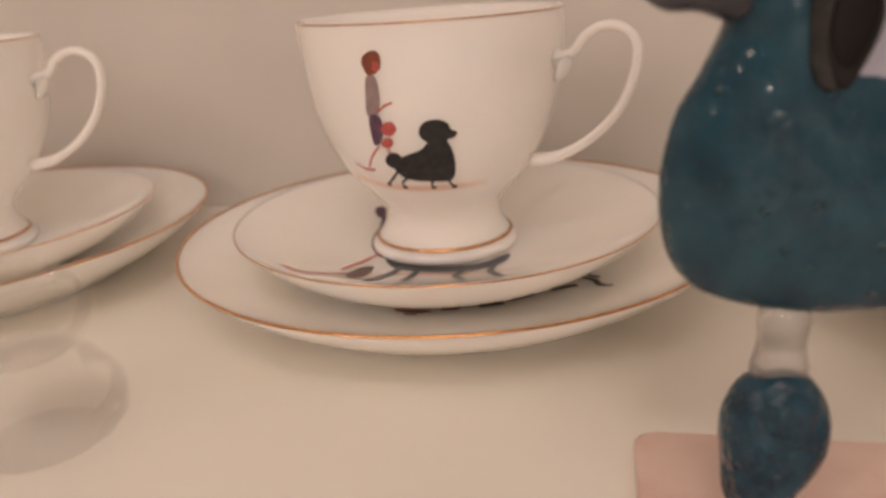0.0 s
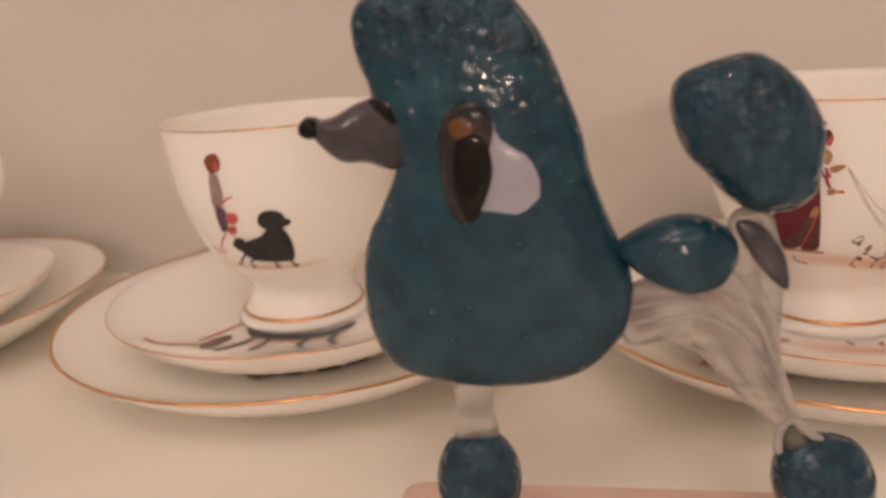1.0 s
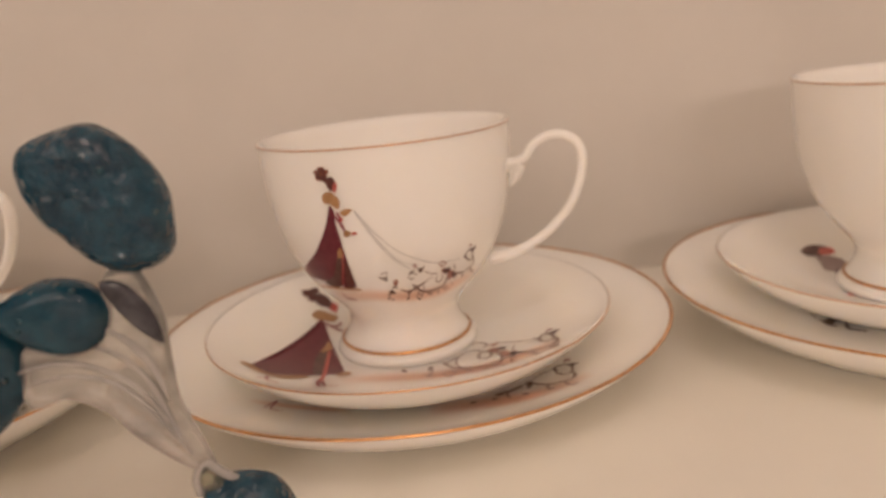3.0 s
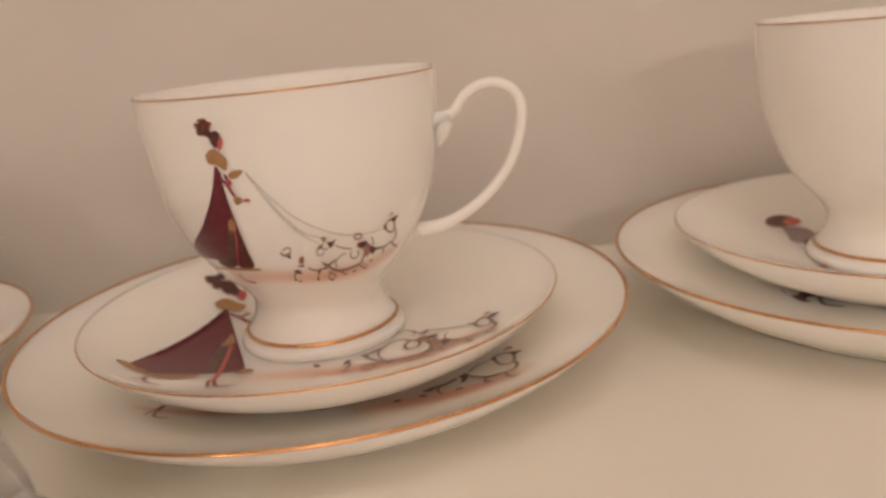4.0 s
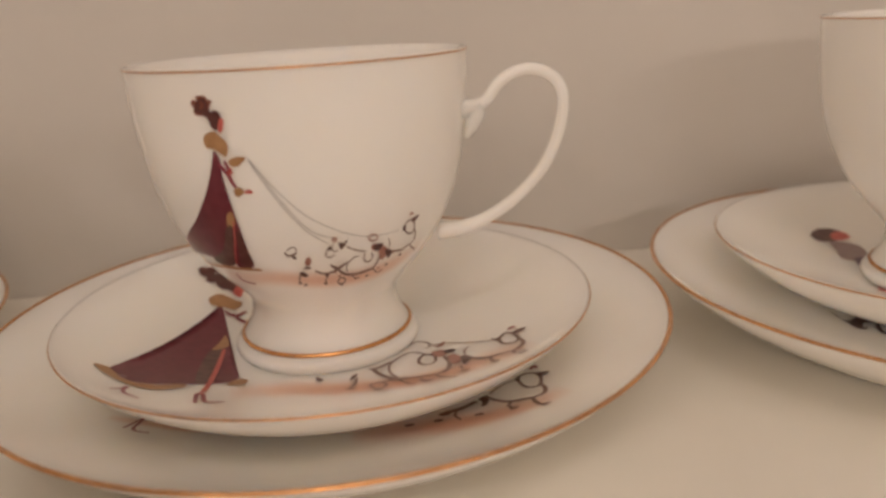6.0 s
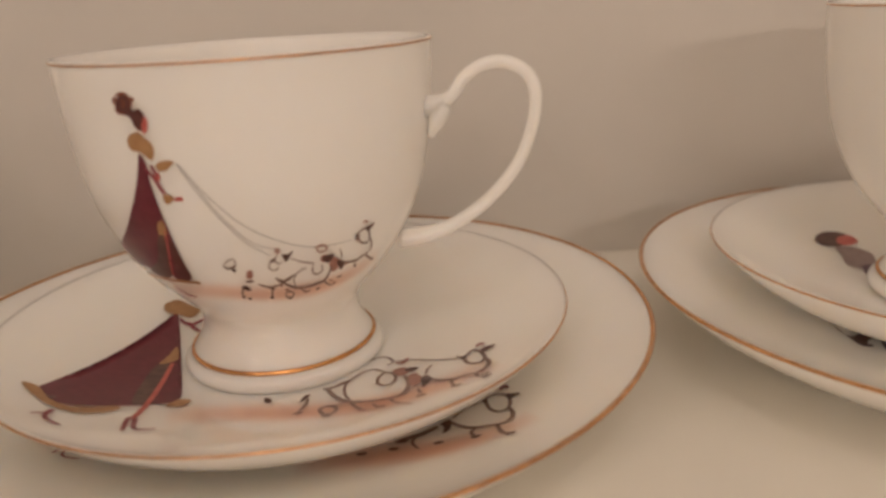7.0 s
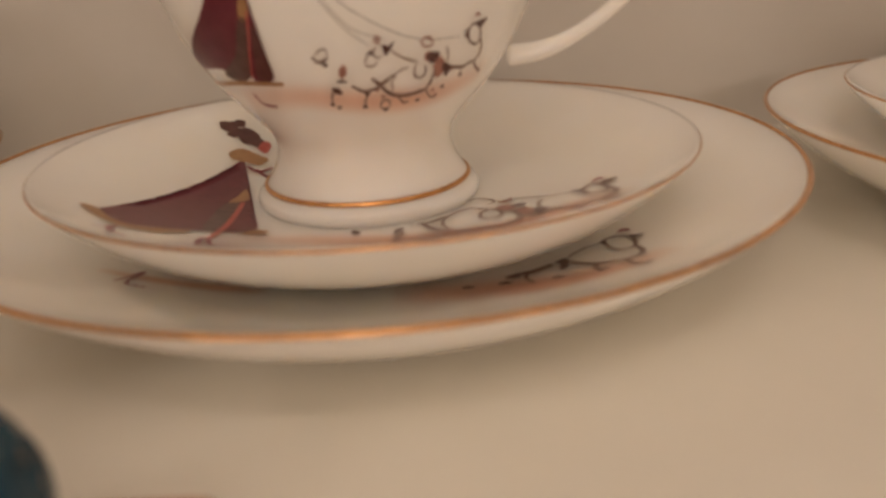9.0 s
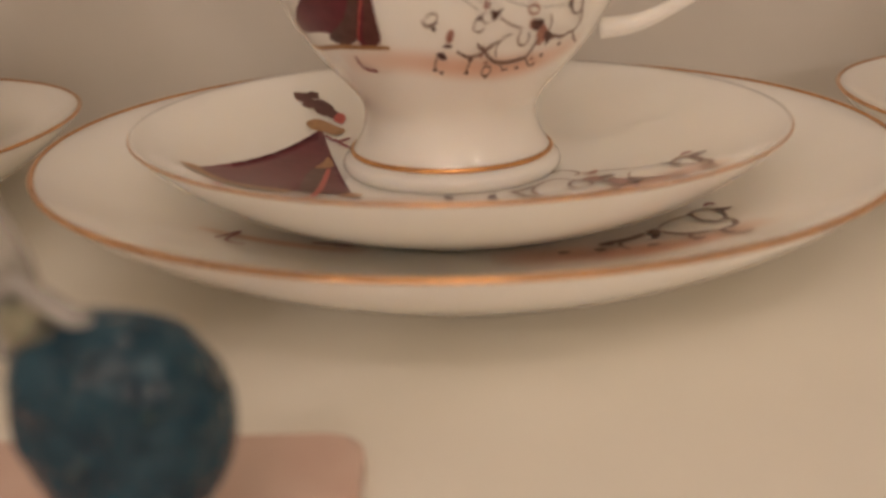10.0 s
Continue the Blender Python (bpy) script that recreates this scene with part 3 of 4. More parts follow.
def wash(bm, surface, points, width, layer=0):
    """A broad stroke of thin colour that fades to its edges and ends."""
    density = bm.verts.layers.float.new("thickness_of_wash")
    path = [Vector((x, y, 0)) for x, y in spline(points, 8)]
    k, rows = len(path), []
    for i, p in enumerate(path):
        d = (path[min(i + 1, k - 1)] - path[max(i - 1, 0)]).normalized()
        row = []
        for j in range(9):
            v = j / 4 - 1
            q = p + Vector((-d.y, d.x, 0)) * (v * width / 2)
            vert = bm.verts.new(surface(q.x, q.y, 0.00012 + 0.00007 * layer))
            vert[density] = 0.85 * (1 - v * v) ** 2 * math.sin(math.pi * i / (k - 1)) ** 0.6
            row.append(vert)
        rows.append(row)
    for a, b in zip(rows, rows[1:]):
        for j in range(8):
            bm.faces.new((a[j], a[j + 1], b[j + 1], b[j]))


bm = bmesh.new()
wash(bm, ON_CUP, [(-35.1, 27.7), (-13.3, 28.8), (2.7, 27.3), (17.9, 26.6), (30.5, 27.6), (43.8, 30.4)], 7.5, 0)
part("ground_print", bm, INK_PINK, SETS[2][2], "blush pink printed ground")
bm = bmesh.new()
fill(bm, ON_CUP, [(-18.1, 62.3), (-17, 60), (-17.3, 56.7), (-17.1, 53), (-16.8, 48.6), (-16.7, 43.2), (-16.9, 37.8), (-17.9, 32.6), (-23.3, 31.7), (-25, 33.9), (-30.4, 33.5), (-35.7, 34.2), (-46.3, 33.6), (-47, 36.2), (-32.4, 43.8), (-25.3, 50), (-21.4, 55.3), (-19.3, 59.6)], 1)
part("cloak_print", bm, INK_WINE, SETS[2][2], "burgundy printed cloak")
bm = bmesh.new()
line(bm, ON_CUP, [(-10.1, 60.2), (-7.4, 54.8), (-3.4, 48.1), (1.6, 41.8), (6.5, 38.4)], 0.22, 1)
part("lead_print", bm, INK_GREY, SETS[2][2], "fine grey printed lead lines")
bm = bmesh.new()
line(bm, ON_CUP, [(-10.1, 60.2), (-6.6, 54.4), (-2.3, 47.5), (2.9, 41.7), (9.4, 39.5)], 0.2, 1)
part("lead_print", bm, INK_GREY, SETS[2][2], "fine grey printed lead lines")
bm = bmesh.new()
line(bm, ON_CUP, [(-9.9, 60.2), (-5.2, 53.5), (1.3, 46.4), (9.6, 41.4), (18.1, 38.7), (28.1, 38.4)], 0.22, 1)
part("lead_print", bm, INK_GREY, SETS[2][2], "fine grey printed lead lines")
bm = bmesh.new()
wash(bm, ON_SAUCER, [(-23.6, -38.7), (-10.8, -35.9), (7.4, -39.6), (25.2, -42.6), (39.2, -39.9), (51.2, -35.8)], 18, 0)
part("ground_print", bm, INK_PINK, SETS[2][1], "blush pink printed ground")
bm = bmesh.new()
wash(bm, ON_PLATE, [(3.7, -47.7), (18.4, -47.5), (33.2, -48.6), (45.7, -48), (57.4, -45.8)], 14, 0)
part("ground_print", bm, INK_PINK, SETS[2][0], "blush pink printed ground")
bm = bmesh.new()
line(bm, ON_PLATE, [(-50.8, -38.7), (-47.6, -30.7), (-48.6, -39), (-44.3, -40.6)], 0.7, 3)
part("shoe_print", bm, INK_RED, SETS[2][0], "wine red printed shoe")
bm = bmesh.new()
line(bm, ON_PLATE, [(-31.8, -36.6), (-27.7, -37.3), (-23, -38.8)], 0.9, 3)
part("shoe_print", bm, INK_RED, SETS[2][0], "wine red printed shoe")
bm = bmesh.new()
wash(bm, ON_PLATE, [(-56.4, -32.5), (-46.5, -34.3), (-31.9, -38.5), (-20.3, -41.4)], 5, 0)
part("hem_print", bm, INK_PINK, SETS[2][0], "blush pink printed ground")
bm = bmesh.new()
fill(bm, ON_CUP, [(-20.8, 43.6), (-18.7, 43.8), (-21.7, 37.2), (-24.5, 32.9), (-30, 31.9), (-33.9, 33.3), (-25.6, 37.2)], 2)
part("lining_print", bm, INK_DARK, SETS[2][2], "dark printed lining")
bm = bmesh.new()
fill(bm, ON_CUP, [(-17.7, 43.3), (-16.9, 41.5), (-16.9, 37.5), (-17.5, 32.8), (-22.4, 32.5), (-20.1, 37.3)], 2)
part("panel_print", bm, INK_UMBER, SETS[2][2], "dark wine printed cloak panel")
bm = bmesh.new()
fill(bm, ON_CUP, [(-20.6, 72.8), (-19.3, 73.7), (-17.8, 74), (-17, 72.7), (-17.1, 70.9), (-15.8, 71.2), (-14.7, 70.1), (-15.1, 68.7), (-16.2, 66.8), (-17.4, 67.5), (-18.1, 69.4), (-19.2, 70), (-20.6, 70.4), (-21.1, 71.5)], 2)
part("hair_print", bm, INK_UMBER, SETS[2][2], "umber printed hair shape")
bm = bmesh.new()
fill(bm, ON_CUP, [(-20.2, 64.9), (-18.9, 66.2), (-17, 66.6), (-15.8, 65.5), (-14.6, 64.4), (-14.3, 62.9), (-15.2, 61), (-16.5, 61.6), (-17.8, 62.6), (-19.8, 63)], 2)
fill(bm, ON_CUP, [(-14.6, 60.2), (-12.4, 60.9), (-10.5, 60.6), (-11.7, 59.5), (-13, 58.7), (-14.7, 58.9)], 2)
fill(bm, ON_CUP, [(-15.2, 53.2), (-13.9, 53.9), (-12.6, 53.2), (-13.1, 52.2), (-14.7, 51.6)], 2)
fill(bm, ON_CUP, [(-19.1, 47), (-17.3, 47.8), (-17.5, 44.7), (-20.1, 43.6)], 2)
line(bm, ON_CUP, [(-48.1, 36.3), (-47.2, 33.4), (-46, 30.4), (-31.4, 31.4), (-21.2, 31.6), (-15.7, 31.6)], 1.0, 2)
part("trim_print", bm, INK_TAN, SETS[2][2], "tan printed fur trim", kind="stuff")
bm = bmesh.new()
fill(bm, ON_CUP, [(-14.4, 67.8), (-14.7, 67), (-15.2, 66.4), (-15.7, 66.3), (-15.9, 67), (-15.8, 67.9), (-15.4, 68.7), (-14.9, 69.5), (-14.4, 69.4), (-14.2, 68.7)], 3)
part("face_print", bm, INK_CORAL, SETS[2][2], "coral printed patches")
bm = bmesh.new()
fill(bm, ON_CUP, [(-10.4, 52.8), (-10.6, 52.4), (-11.5, 52.4), (-12.3, 52.4), (-12.5, 52.8), (-12.1, 53.1), (-11.2, 53.3), (-10.5, 53.1)], 3)
part("face_print", bm, INK_CORAL, SETS[2][2], "coral printed patches")
bm = bmesh.new()
line(bm, ON_CUP, [(-17.7, 45.5), (-19.6, 40.2), (-23.9, 32.8)], 0.45, 3)
part("face_print", bm, INK_CORAL, SETS[2][2], "coral printed patches")
bm = bmesh.new()
fill(bm, ON_CUP, [(-14.3, 57.5), (-14.8, 56.8), (-15.4, 56.7), (-15.8, 56.9), (-15.6, 57.6), (-15.5, 58), (-14.8, 58.5), (-14.5, 58.2)], 3)
part("face_print", bm, INK_CORAL, SETS[2][2], "coral printed patches")
bm = bmesh.new()
line(bm, ON_CUP, [(-17.7, 59.4), (-15.9, 57.3), (-15.1, 55.3), (-14.4, 53.9)], 1.0, 3)
part("limb_print", bm, INK_RED, SETS[2][2], "wine red printed lines")
bm = bmesh.new()
line(bm, ON_CUP, [(-15.9, 60), (-15.1, 57.6)], 0.8, 3)
part("limb_print", bm, INK_RED, SETS[2][2], "wine red printed lines")
bm = bmesh.new()
line(bm, ON_CUP, [(-27.7, 29.5), (-27.3, 27), (-22.5, 26.4)], 0.7, 3)
part("limb_print", bm, INK_RED, SETS[2][2], "wine red printed lines")
bm = bmesh.new()
line(bm, ON_CUP, [(-44.4, 29.3), (-44.4, 27.5), (-43.9, 26)], 0.5, 3)
part("limb_print", bm, INK_RED, SETS[2][2], "wine red printed lines")
bm = bmesh.new()
fill(bm, ON_SAUCER, [(-41.6, 43.7), (-42.5, 39.8), (-44.4, 40.3), (-45.8, 41), (-46.4, 42.7), (-45.2, 45), (-42.9, 46.4)], 1)
fill(bm, ON_SAUCER, [(-40, 46), (-39.9, 44.1), (-41.9, 43.5), (-43, 43.5), (-43.1, 46.3), (-42.6, 47.7), (-40.4, 47.7)], 1)
fill(bm, ON_SAUCER, [(-43.9, 44.9), (-44.8, 42.8), (-45.8, 42.9), (-46.5, 42.8), (-47, 44.4), (-46.2, 45.3), (-45.3, 45.8)], 1)
fill(bm, ON_SAUCER, [(-39.6, 40.9), (-40.4, 38), (-41.8, 37), (-43.7, 38.2), (-43.3, 40.2), (-42.8, 42.7), (-40.8, 43.1)], 1)
fill(bm, ON_SAUCER, [(-34.5, 36.8), (-35.1, 35.1), (-37, 33.9), (-39.1, 35.1), (-40.6, 38), (-41.2, 41.1), (-40.5, 43.3), (-38.8, 43.8), (-36.8, 42.6), (-34.9, 40)], 1)
fill(bm, ON_SAUCER, [(-32, 33.5), (-32.6, 32.8), (-34.3, 32.9), (-36.3, 34.2), (-37.7, 36.2), (-38.1, 38.5), (-37.5, 40), (-35.6, 39.3), (-33.7, 38), (-32.4, 35.7)], 1)
part("hair_print", bm, INK_UMBER, SETS[2][1], "dark brown printed hair shapes", kind="stuff")
bm = bmesh.new()
fill(bm, ON_SAUCER, [(-31, 34.5), (-31.1, 32.8), (-31.6, 30.3), (-32.9, 30.7), (-34.2, 32.4), (-34.1, 34.8), (-33.6, 36.8), (-32.7, 37.3), (-31.6, 36.6)], 2)
part("face_print", bm, INK_CORAL, SETS[2][1], "coral printed patch")
bm = bmesh.new()
fill(bm, ON_SAUCER, [(-40.9, 27.2), (-38.1, 31), (-33.1, 28.5), (-30.4, 26.7), (-32.1, 22.2), (-35.9, 23), (-39.3, 23.5)], 2)
part("collar_print", bm, INK_TAN, SETS[2][1], "tan printed collar")
bm = bmesh.new()
fill(bm, ON_CUP, [(-6.1, 68.6), (-6.6, 66.8), (-8.5, 65.5), (-10.7, 65.1), (-11.8, 66.7), (-12.4, 68.7), (-11.7, 70.5), (-9.5, 71.8), (-7.5, 72.0), (-6.2, 70.7)], 1)
part("hair_print", bm, INK_RUST, SETS[1][2], "rust red printed dot")
bm = bmesh.new()
fill(bm, ON_CUP, [(-11.4, 64.8), (-8.4, 64.7), (-7.8, 59.2), (-8.6, 55.1), (-10.2, 52.9), (-13.4, 53.2), (-12.7, 59.1)], 1)
part("coat_print", bm, INK_LILAC, SETS[1][2], "grey-lilac printed stripe")
bm = bmesh.new()
fill(bm, ON_CUP, [(-12.5, 53.2), (-9, 52.9), (-8.4, 48.8), (-10.7, 44.7), (-13.3, 43.7), (-13.5, 48.2)], 2)
part("skirt_print", bm, INK_PURPLE, SETS[1][2], "purple printed patch")
bm = bmesh.new()
fill(bm, ON_CUP, [(-3.9, 49.1), (-4.8, 47.9), (-6.3, 46.9), (-8.1, 47.1), (-9, 47.9), (-9.4, 49.1), (-8.5, 50.5), (-7.1, 51.2), (-5.5, 51.3), (-4.5, 50.6)], 3)
fill(bm, ON_CUP, [(-6.1, 44.6), (-6.9, 43.6), (-8, 43.0), (-9.5, 42.9), (-10.4, 43.5), (-10.6, 44.5), (-9.8, 45.4), (-8.6, 46.1), (-7.2, 46.2), (-6.1, 45.6)], 3)
fill(bm, ON_CUP, [(-6.7, 67.7), (-7, 66.3), (-8, 66.1), (-9, 66.7), (-8.9, 67.7), (-8.4, 69.0), (-7.6, 69.0), (-6.7, 68.8)], 3)
line(bm, ON_CUP, [(-9.6, 54.2), (-6.5, 56.2), (-3.9, 57.1)], 0.7, 3)
line(bm, ON_CUP, [(-11.6, 43.4), (-16.2, 39.8), (-20, 35.6)], 0.7, 3)
line(bm, ON_CUP, [(-8.8, 42.7), (-7.7, 40.9)], 0.6, 3)
line(bm, ON_CUP, [(-27.6, 36.4), (-22.1, 34.8), (-17.6, 35.0)], 0.9, 3)
part("bag_print", bm, INK_CORAL, SETS[1][2], "coral red printed shapes", kind="stuff")
bm = bmesh.new()
wash(bm, ON_CUP, [(-43.1, 31.5), (-14, 28.5), (9, 28.1), (32.3, 28.2)], 3.5, 0)
part("ground_print", bm, INK_PINK, SETS[1][2], "faint printed ground")
bm = bmesh.new()
wash(bm, ON_SAUCER, [(-26.5, -43), (-8.1, -31.2), (11.9, -30.1), (29.9, -29.9)], 5, 0)
part("ground_print", bm, INK_PINK, SETS[1][1], "faint printed ground")
bm = bmesh.new()
fill(bm, ON_SAUCER, [(-19.9, -1.8), (-21.2, -3.1), (-23.8, -4.5), (-26.3, -5.1), (-28.3, -5.2), (-27.8, -3.8), (-26.3, -2), (-23.7, -0.3), (-21.5, -0.1), (-20.3, -0.8)], 2)
part("shoe_print", bm, INK_RUST, SETS[3][1], "brown printed shoe")
bm = bmesh.new()
line(bm, ON_CUP, [(30.7, 40.2), (32.2, 40.4), (33.6, 39.5), (34.6, 37.9), (34.5, 36.6), (33.1, 36.5), (31.3, 37.3), (30.3, 38.9)], 0.50, 2, True)
line(bm, ON_CUP, [(34.8, 37.4), (36.1, 36.0), (36.8, 34.4), (36.2, 33.3), (35.3, 32.9)], 0.60, 2)
line(bm, ON_CUP, [(25.6, 33.6), (27.4, 32.7), (29.6, 32.3), (32.3, 32.1), (33.8, 32.7), (35.3, 32.9)], 0.66, 2)
line(bm, ON_CUP, [(35.4, 33.0), (37.4, 31.6), (40.4, 30.4)], 0.54, 2)
line(bm, ON_CUP, [(32.0, 31.7), (32.0, 30.6)], 0.42, 2)
line(bm, ON_CUP, [(17.6, 34.2), (17.3, 32.7), (18.1, 31.5), (19.6, 31.2), (20.5, 32.2), (19.9, 33.7)], 0.46, 2)
line(bm, ON_CUP, [(23.2, 32.7), (23.1, 31.1), (22.6, 29.5), (21.8, 28.5), (19.9, 28.2), (18.0, 27.9), (15.7, 27.8), (12.9, 28.1), (10.6, 29.1), (9.1, 30.4), (7.9, 31.6)], 0.84, 2)
line(bm, ON_CUP, [(9.1, 30.9), (10.7, 31.7), (12.3, 32.4)], 0.50, 2)
line(bm, ON_CUP, [(11.4, 37.0), (13.6, 35.8), (16.0, 35.0), (17.8, 34.6)], 0.36, 2)
line(bm, ON_CUP, [(12.5, 29.1), (11.8, 30.8), (12.5, 32.2), (13.9, 33.3), (15.5, 33.6)], 0.36, 2)
line(bm, ON_CUP, [(9.3, 26.6), (10.1, 27.3), (11.6, 27.0), (12.0, 25.8), (10.8, 25.2), (9.5, 25.6)], 0.42, 2, True)
line(bm, ON_CUP, [(22.0, 28.4), (24.7, 26.6), (26.5, 26.5)], 0.42, 2)
line(bm, ON_CUP, [(1.6, 30.8), (3.4, 29.9), (5.0, 29.5), (7.1, 29.8), (9.1, 30.5)], 0.60, 2)
line(bm, ON_CUP, [(6.8, 32.2), (7.8, 31.1), (9.4, 30.8), (11.1, 31.6)], 0.66, 2)
line(bm, ON_CUP, [(7.0, 37.7), (5.8, 36.4), (5.5, 35.0), (6.8, 34.4), (8.1, 35.1)], 0.34, 2)
line(bm, ON_CUP, [(7.9, 38.2), (7.2, 37.1), (7.9, 36.1), (9.1, 36.2)], 0.34, 2)
line(bm, ON_CUP, [(13.9, 27.8), (15.9, 26.4), (17.6, 26.3)], 0.42, 2)
line(bm, ON_CUP, [(-6.1, 37.0), (-5.5, 35.9), (-4.1, 36.0), (-2.8, 36.7)], 0.60, 2)
line(bm, ON_CUP, [(-4.1, 36.0), (-3.9, 35.2), (-3.5, 35.0)], 0.60, 2)
line(bm, ON_CUP, [(-5.3, 37.3), (-4.2, 38.1), (-2.9, 38.1), (-2.7, 37.0)], 0.30, 2)
line(bm, ON_CUP, [(5.9, 29.2), (5.0, 27.6), (4.7, 26.3)], 0.48, 2)
line(bm, ON_CUP, [(-2.9, 30.2), (-4.1, 28.4), (-4.4, 27.0)], 0.48, 2)
line(bm, ON_CUP, [(24.8, 36.9), (26.0, 34.9), (25.7, 33.7)], 0.36, 2)
part("poodle_outline_print", bm, INK_SEPIA, SETS[2][2], "fine sepia printed poodle outlines", kind="stuff")
bm = bmesh.new()
fill(bm, ON_CUP, [(32.2, 40.8), (33.4, 41.0), (35.1, 41.3), (34.6, 40.3), (33.6, 39.5), (32.7, 40.0)], 3)
fill(bm, ON_CUP, [(29.5, 38.2), (29.5, 39.6), (30.4, 39.1), (30.6, 37.8)], 3)
fill(bm, ON_CUP, [(24.7, 33.6), (26.9, 33.1), (27.8, 32.1), (27.0, 30.7), (25.8, 31.8)], 3)
fill(bm, ON_CUP, [(19.8, 35.4), (21.0, 36.1), (23.3, 35.8), (22.7, 34.4), (21.4, 33.9)], 3)
fill(bm, ON_CUP, [(9.1, 38.5), (10.5, 38.1), (11.9, 38.9), (11.0, 37.3), (9.9, 36.3), (9.4, 37.4)], 3)
fill(bm, ON_CUP, [(-3.5, 30.4), (-2.1, 30.7), (-0.8, 29.5), (-2.0, 29.0), (-3.0, 29.7)], 3)
fill(bm, ON_CUP, [(-1.9, 31.9), (-0.5, 32.3), (0.7, 31.9), (-0.4, 31.5)], 3)
spot(bm, ON_CUP, 40.1, 30.5, 0.55, 3)
spot(bm, ON_CUP, 32.3, 30.5, 0.55, 3)
spot(bm, ON_CUP, 27.4, 28.6, 0.55, 3)
spot(bm, ON_CUP, 10.8, 25.0, 0.55, 3)
spot(bm, ON_CUP, 20.4, 26.4, 0.55, 3)
spot(bm, ON_CUP, 4.7, 26.1, 0.55, 3)
spot(bm, ON_CUP, 5.4, 28.9, 0.55, 3)
spot(bm, ON_CUP, -4.4, 27.0, 0.55, 3)
spot(bm, ON_CUP, -2.7, 26.3, 0.55, 3)
spot(bm, ON_CUP, 6.6, 37.0, 0.55, 3)
spot(bm, ON_CUP, -3.7, 35.3, 0.55, 3)
part("poodle_spot_print", bm, INK_DARK, SETS[2][2], "dark sepia printed spots", kind="stuff")
bm = bmesh.new()
fill(bm, ON_CUP, [(22.3, 33.5), (23.4, 35.1), (25.6, 33.6), (25.7, 31.5), (24.2, 30.7), (23.0, 32.1)], 2)
fill(bm, ON_CUP, [(19.3, 35.7), (20.2, 36.3), (21.6, 35.8), (21.1, 34.4), (19.9, 34.5)], 2)
line(bm, ON_CUP, [(18.1, 38.3), (18.9, 39.0), (20.1, 38.8), (20.9, 37.8), (20.1, 37.2), (18.7, 37.5)], 0.42, 2, True)
line(bm, ON_CUP, [(7.6, 39.4), (8.1, 39.9), (8.6, 39.3), (8.1, 38.8)], 0.48, 2, True)
fill(bm, ON_CUP, [(-0.6, 34.5), (0.5, 35.1), (1.0, 34.1), (0.2, 32.6), (-1.0, 32.9)], 2)
line(bm, ON_CUP, [(31.2, 41.8), (31.6, 42.4), (32.7, 41.8)], 0.48, 2)
spot(bm, ON_CUP, 8.2, 29.6, 0.5, 2)
spot(bm, ON_CUP, 9.8, 28.1, 0.5, 2)
spot(bm, ON_CUP, 16.0, 26.2, 0.5, 2)
spot(bm, ON_CUP, 24.4, 28.1, 0.5, 2)
spot(bm, ON_CUP, 28.4, 32.1, 0.5, 2)
spot(bm, ON_CUP, 26.3, 26.9, 0.5, 2)
part("poodle_shade_print", bm, INK_ROSE, SETS[2][2], "rosy brown printed shading", kind="stuff")
bm = bmesh.new()
line(bm, ON_SAUCER, [(44.5, -26.3), (45.9, -23.3), (47.3, -22.6), (48.6, -25.8), (49.0, -30.3), (47.9, -32.7), (46.3, -32.3), (44.9, -30.3)], 0.98, 2, True)
line(bm, ON_SAUCER, [(49.1, -31.3), (49.5, -34.6), (48.6, -37.4), (46.9, -39.2), (45.3, -40.0)], 1.17, 2)
line(bm, ON_SAUCER, [(34.7, -30.0), (36.1, -34.5), (38.3, -37.6), (40.5, -39.0), (43.1, -38.9), (45.3, -39.2)], 1.30, 2)
line(bm, ON_SAUCER, [(45.9, -39.3), (46.0, -42.5), (47.5, -43.0), (48.6, -42.4)], 0.91, 2)
line(bm, ON_SAUCER, [(40.9, -38.9), (40.2, -41.0), (40.8, -44.6)], 0.78, 2)
line(bm, ON_SAUCER, [(35.0, -29.4), (35.4, -25.9), (36.6, -23.9)], 0.65, 2)
line(bm, ON_SAUCER, [(27.7, -14.6), (32.0, -16.0), (36.2, -19.7), (40.3, -23.0), (43.2, -25.0)], 0.59, 2)
line(bm, ON_SAUCER, [(23.2, -26.3), (23.7, -22.7), (25.4, -20.9), (27.4, -23.3), (27.6, -27.7), (26.6, -29.9), (24.9, -30.0), (23.7, -28.2)], 0.85, 2, True)
line(bm, ON_SAUCER, [(29.8, -26.4), (30.7, -31.0), (30.5, -36.2), (29.5, -39.9), (27.7, -41.1), (25.1, -40.8), (21.9, -39.8), (19.0, -38.6), (15.9, -35.8), (13.7, -32.0), (12.1, -28.4), (11.2, -25.7)], 1.43, 2)
line(bm, ON_SAUCER, [(15.5, -24.3), (17.8, -20.2), (20.5, -17.7), (22.6, -17.8), (25.5, -21.0)], 0.72, 2)
line(bm, ON_SAUCER, [(15.5, -24.3), (15.3, -27.8), (16.0, -32.4), (17.3, -36.1)], 0.78, 2)
line(bm, ON_SAUCER, [(10.1, -25.7), (12.5, -25.4), (14.5, -23.6), (16.2, -22.1)], 1.17, 2)
line(bm, ON_SAUCER, [(21.4, -11.7), (23.6, -10.3), (25.9, -11.6), (27.1, -14.6), (25.6, -16.2)], 0.65, 2)
line(bm, ON_SAUCER, [(10.7, -40.4), (11.7, -38.2), (13.6, -38.9), (14.6, -41.6), (13.9, -44.3), (12.1, -44.2)], 0.91, 2, True)
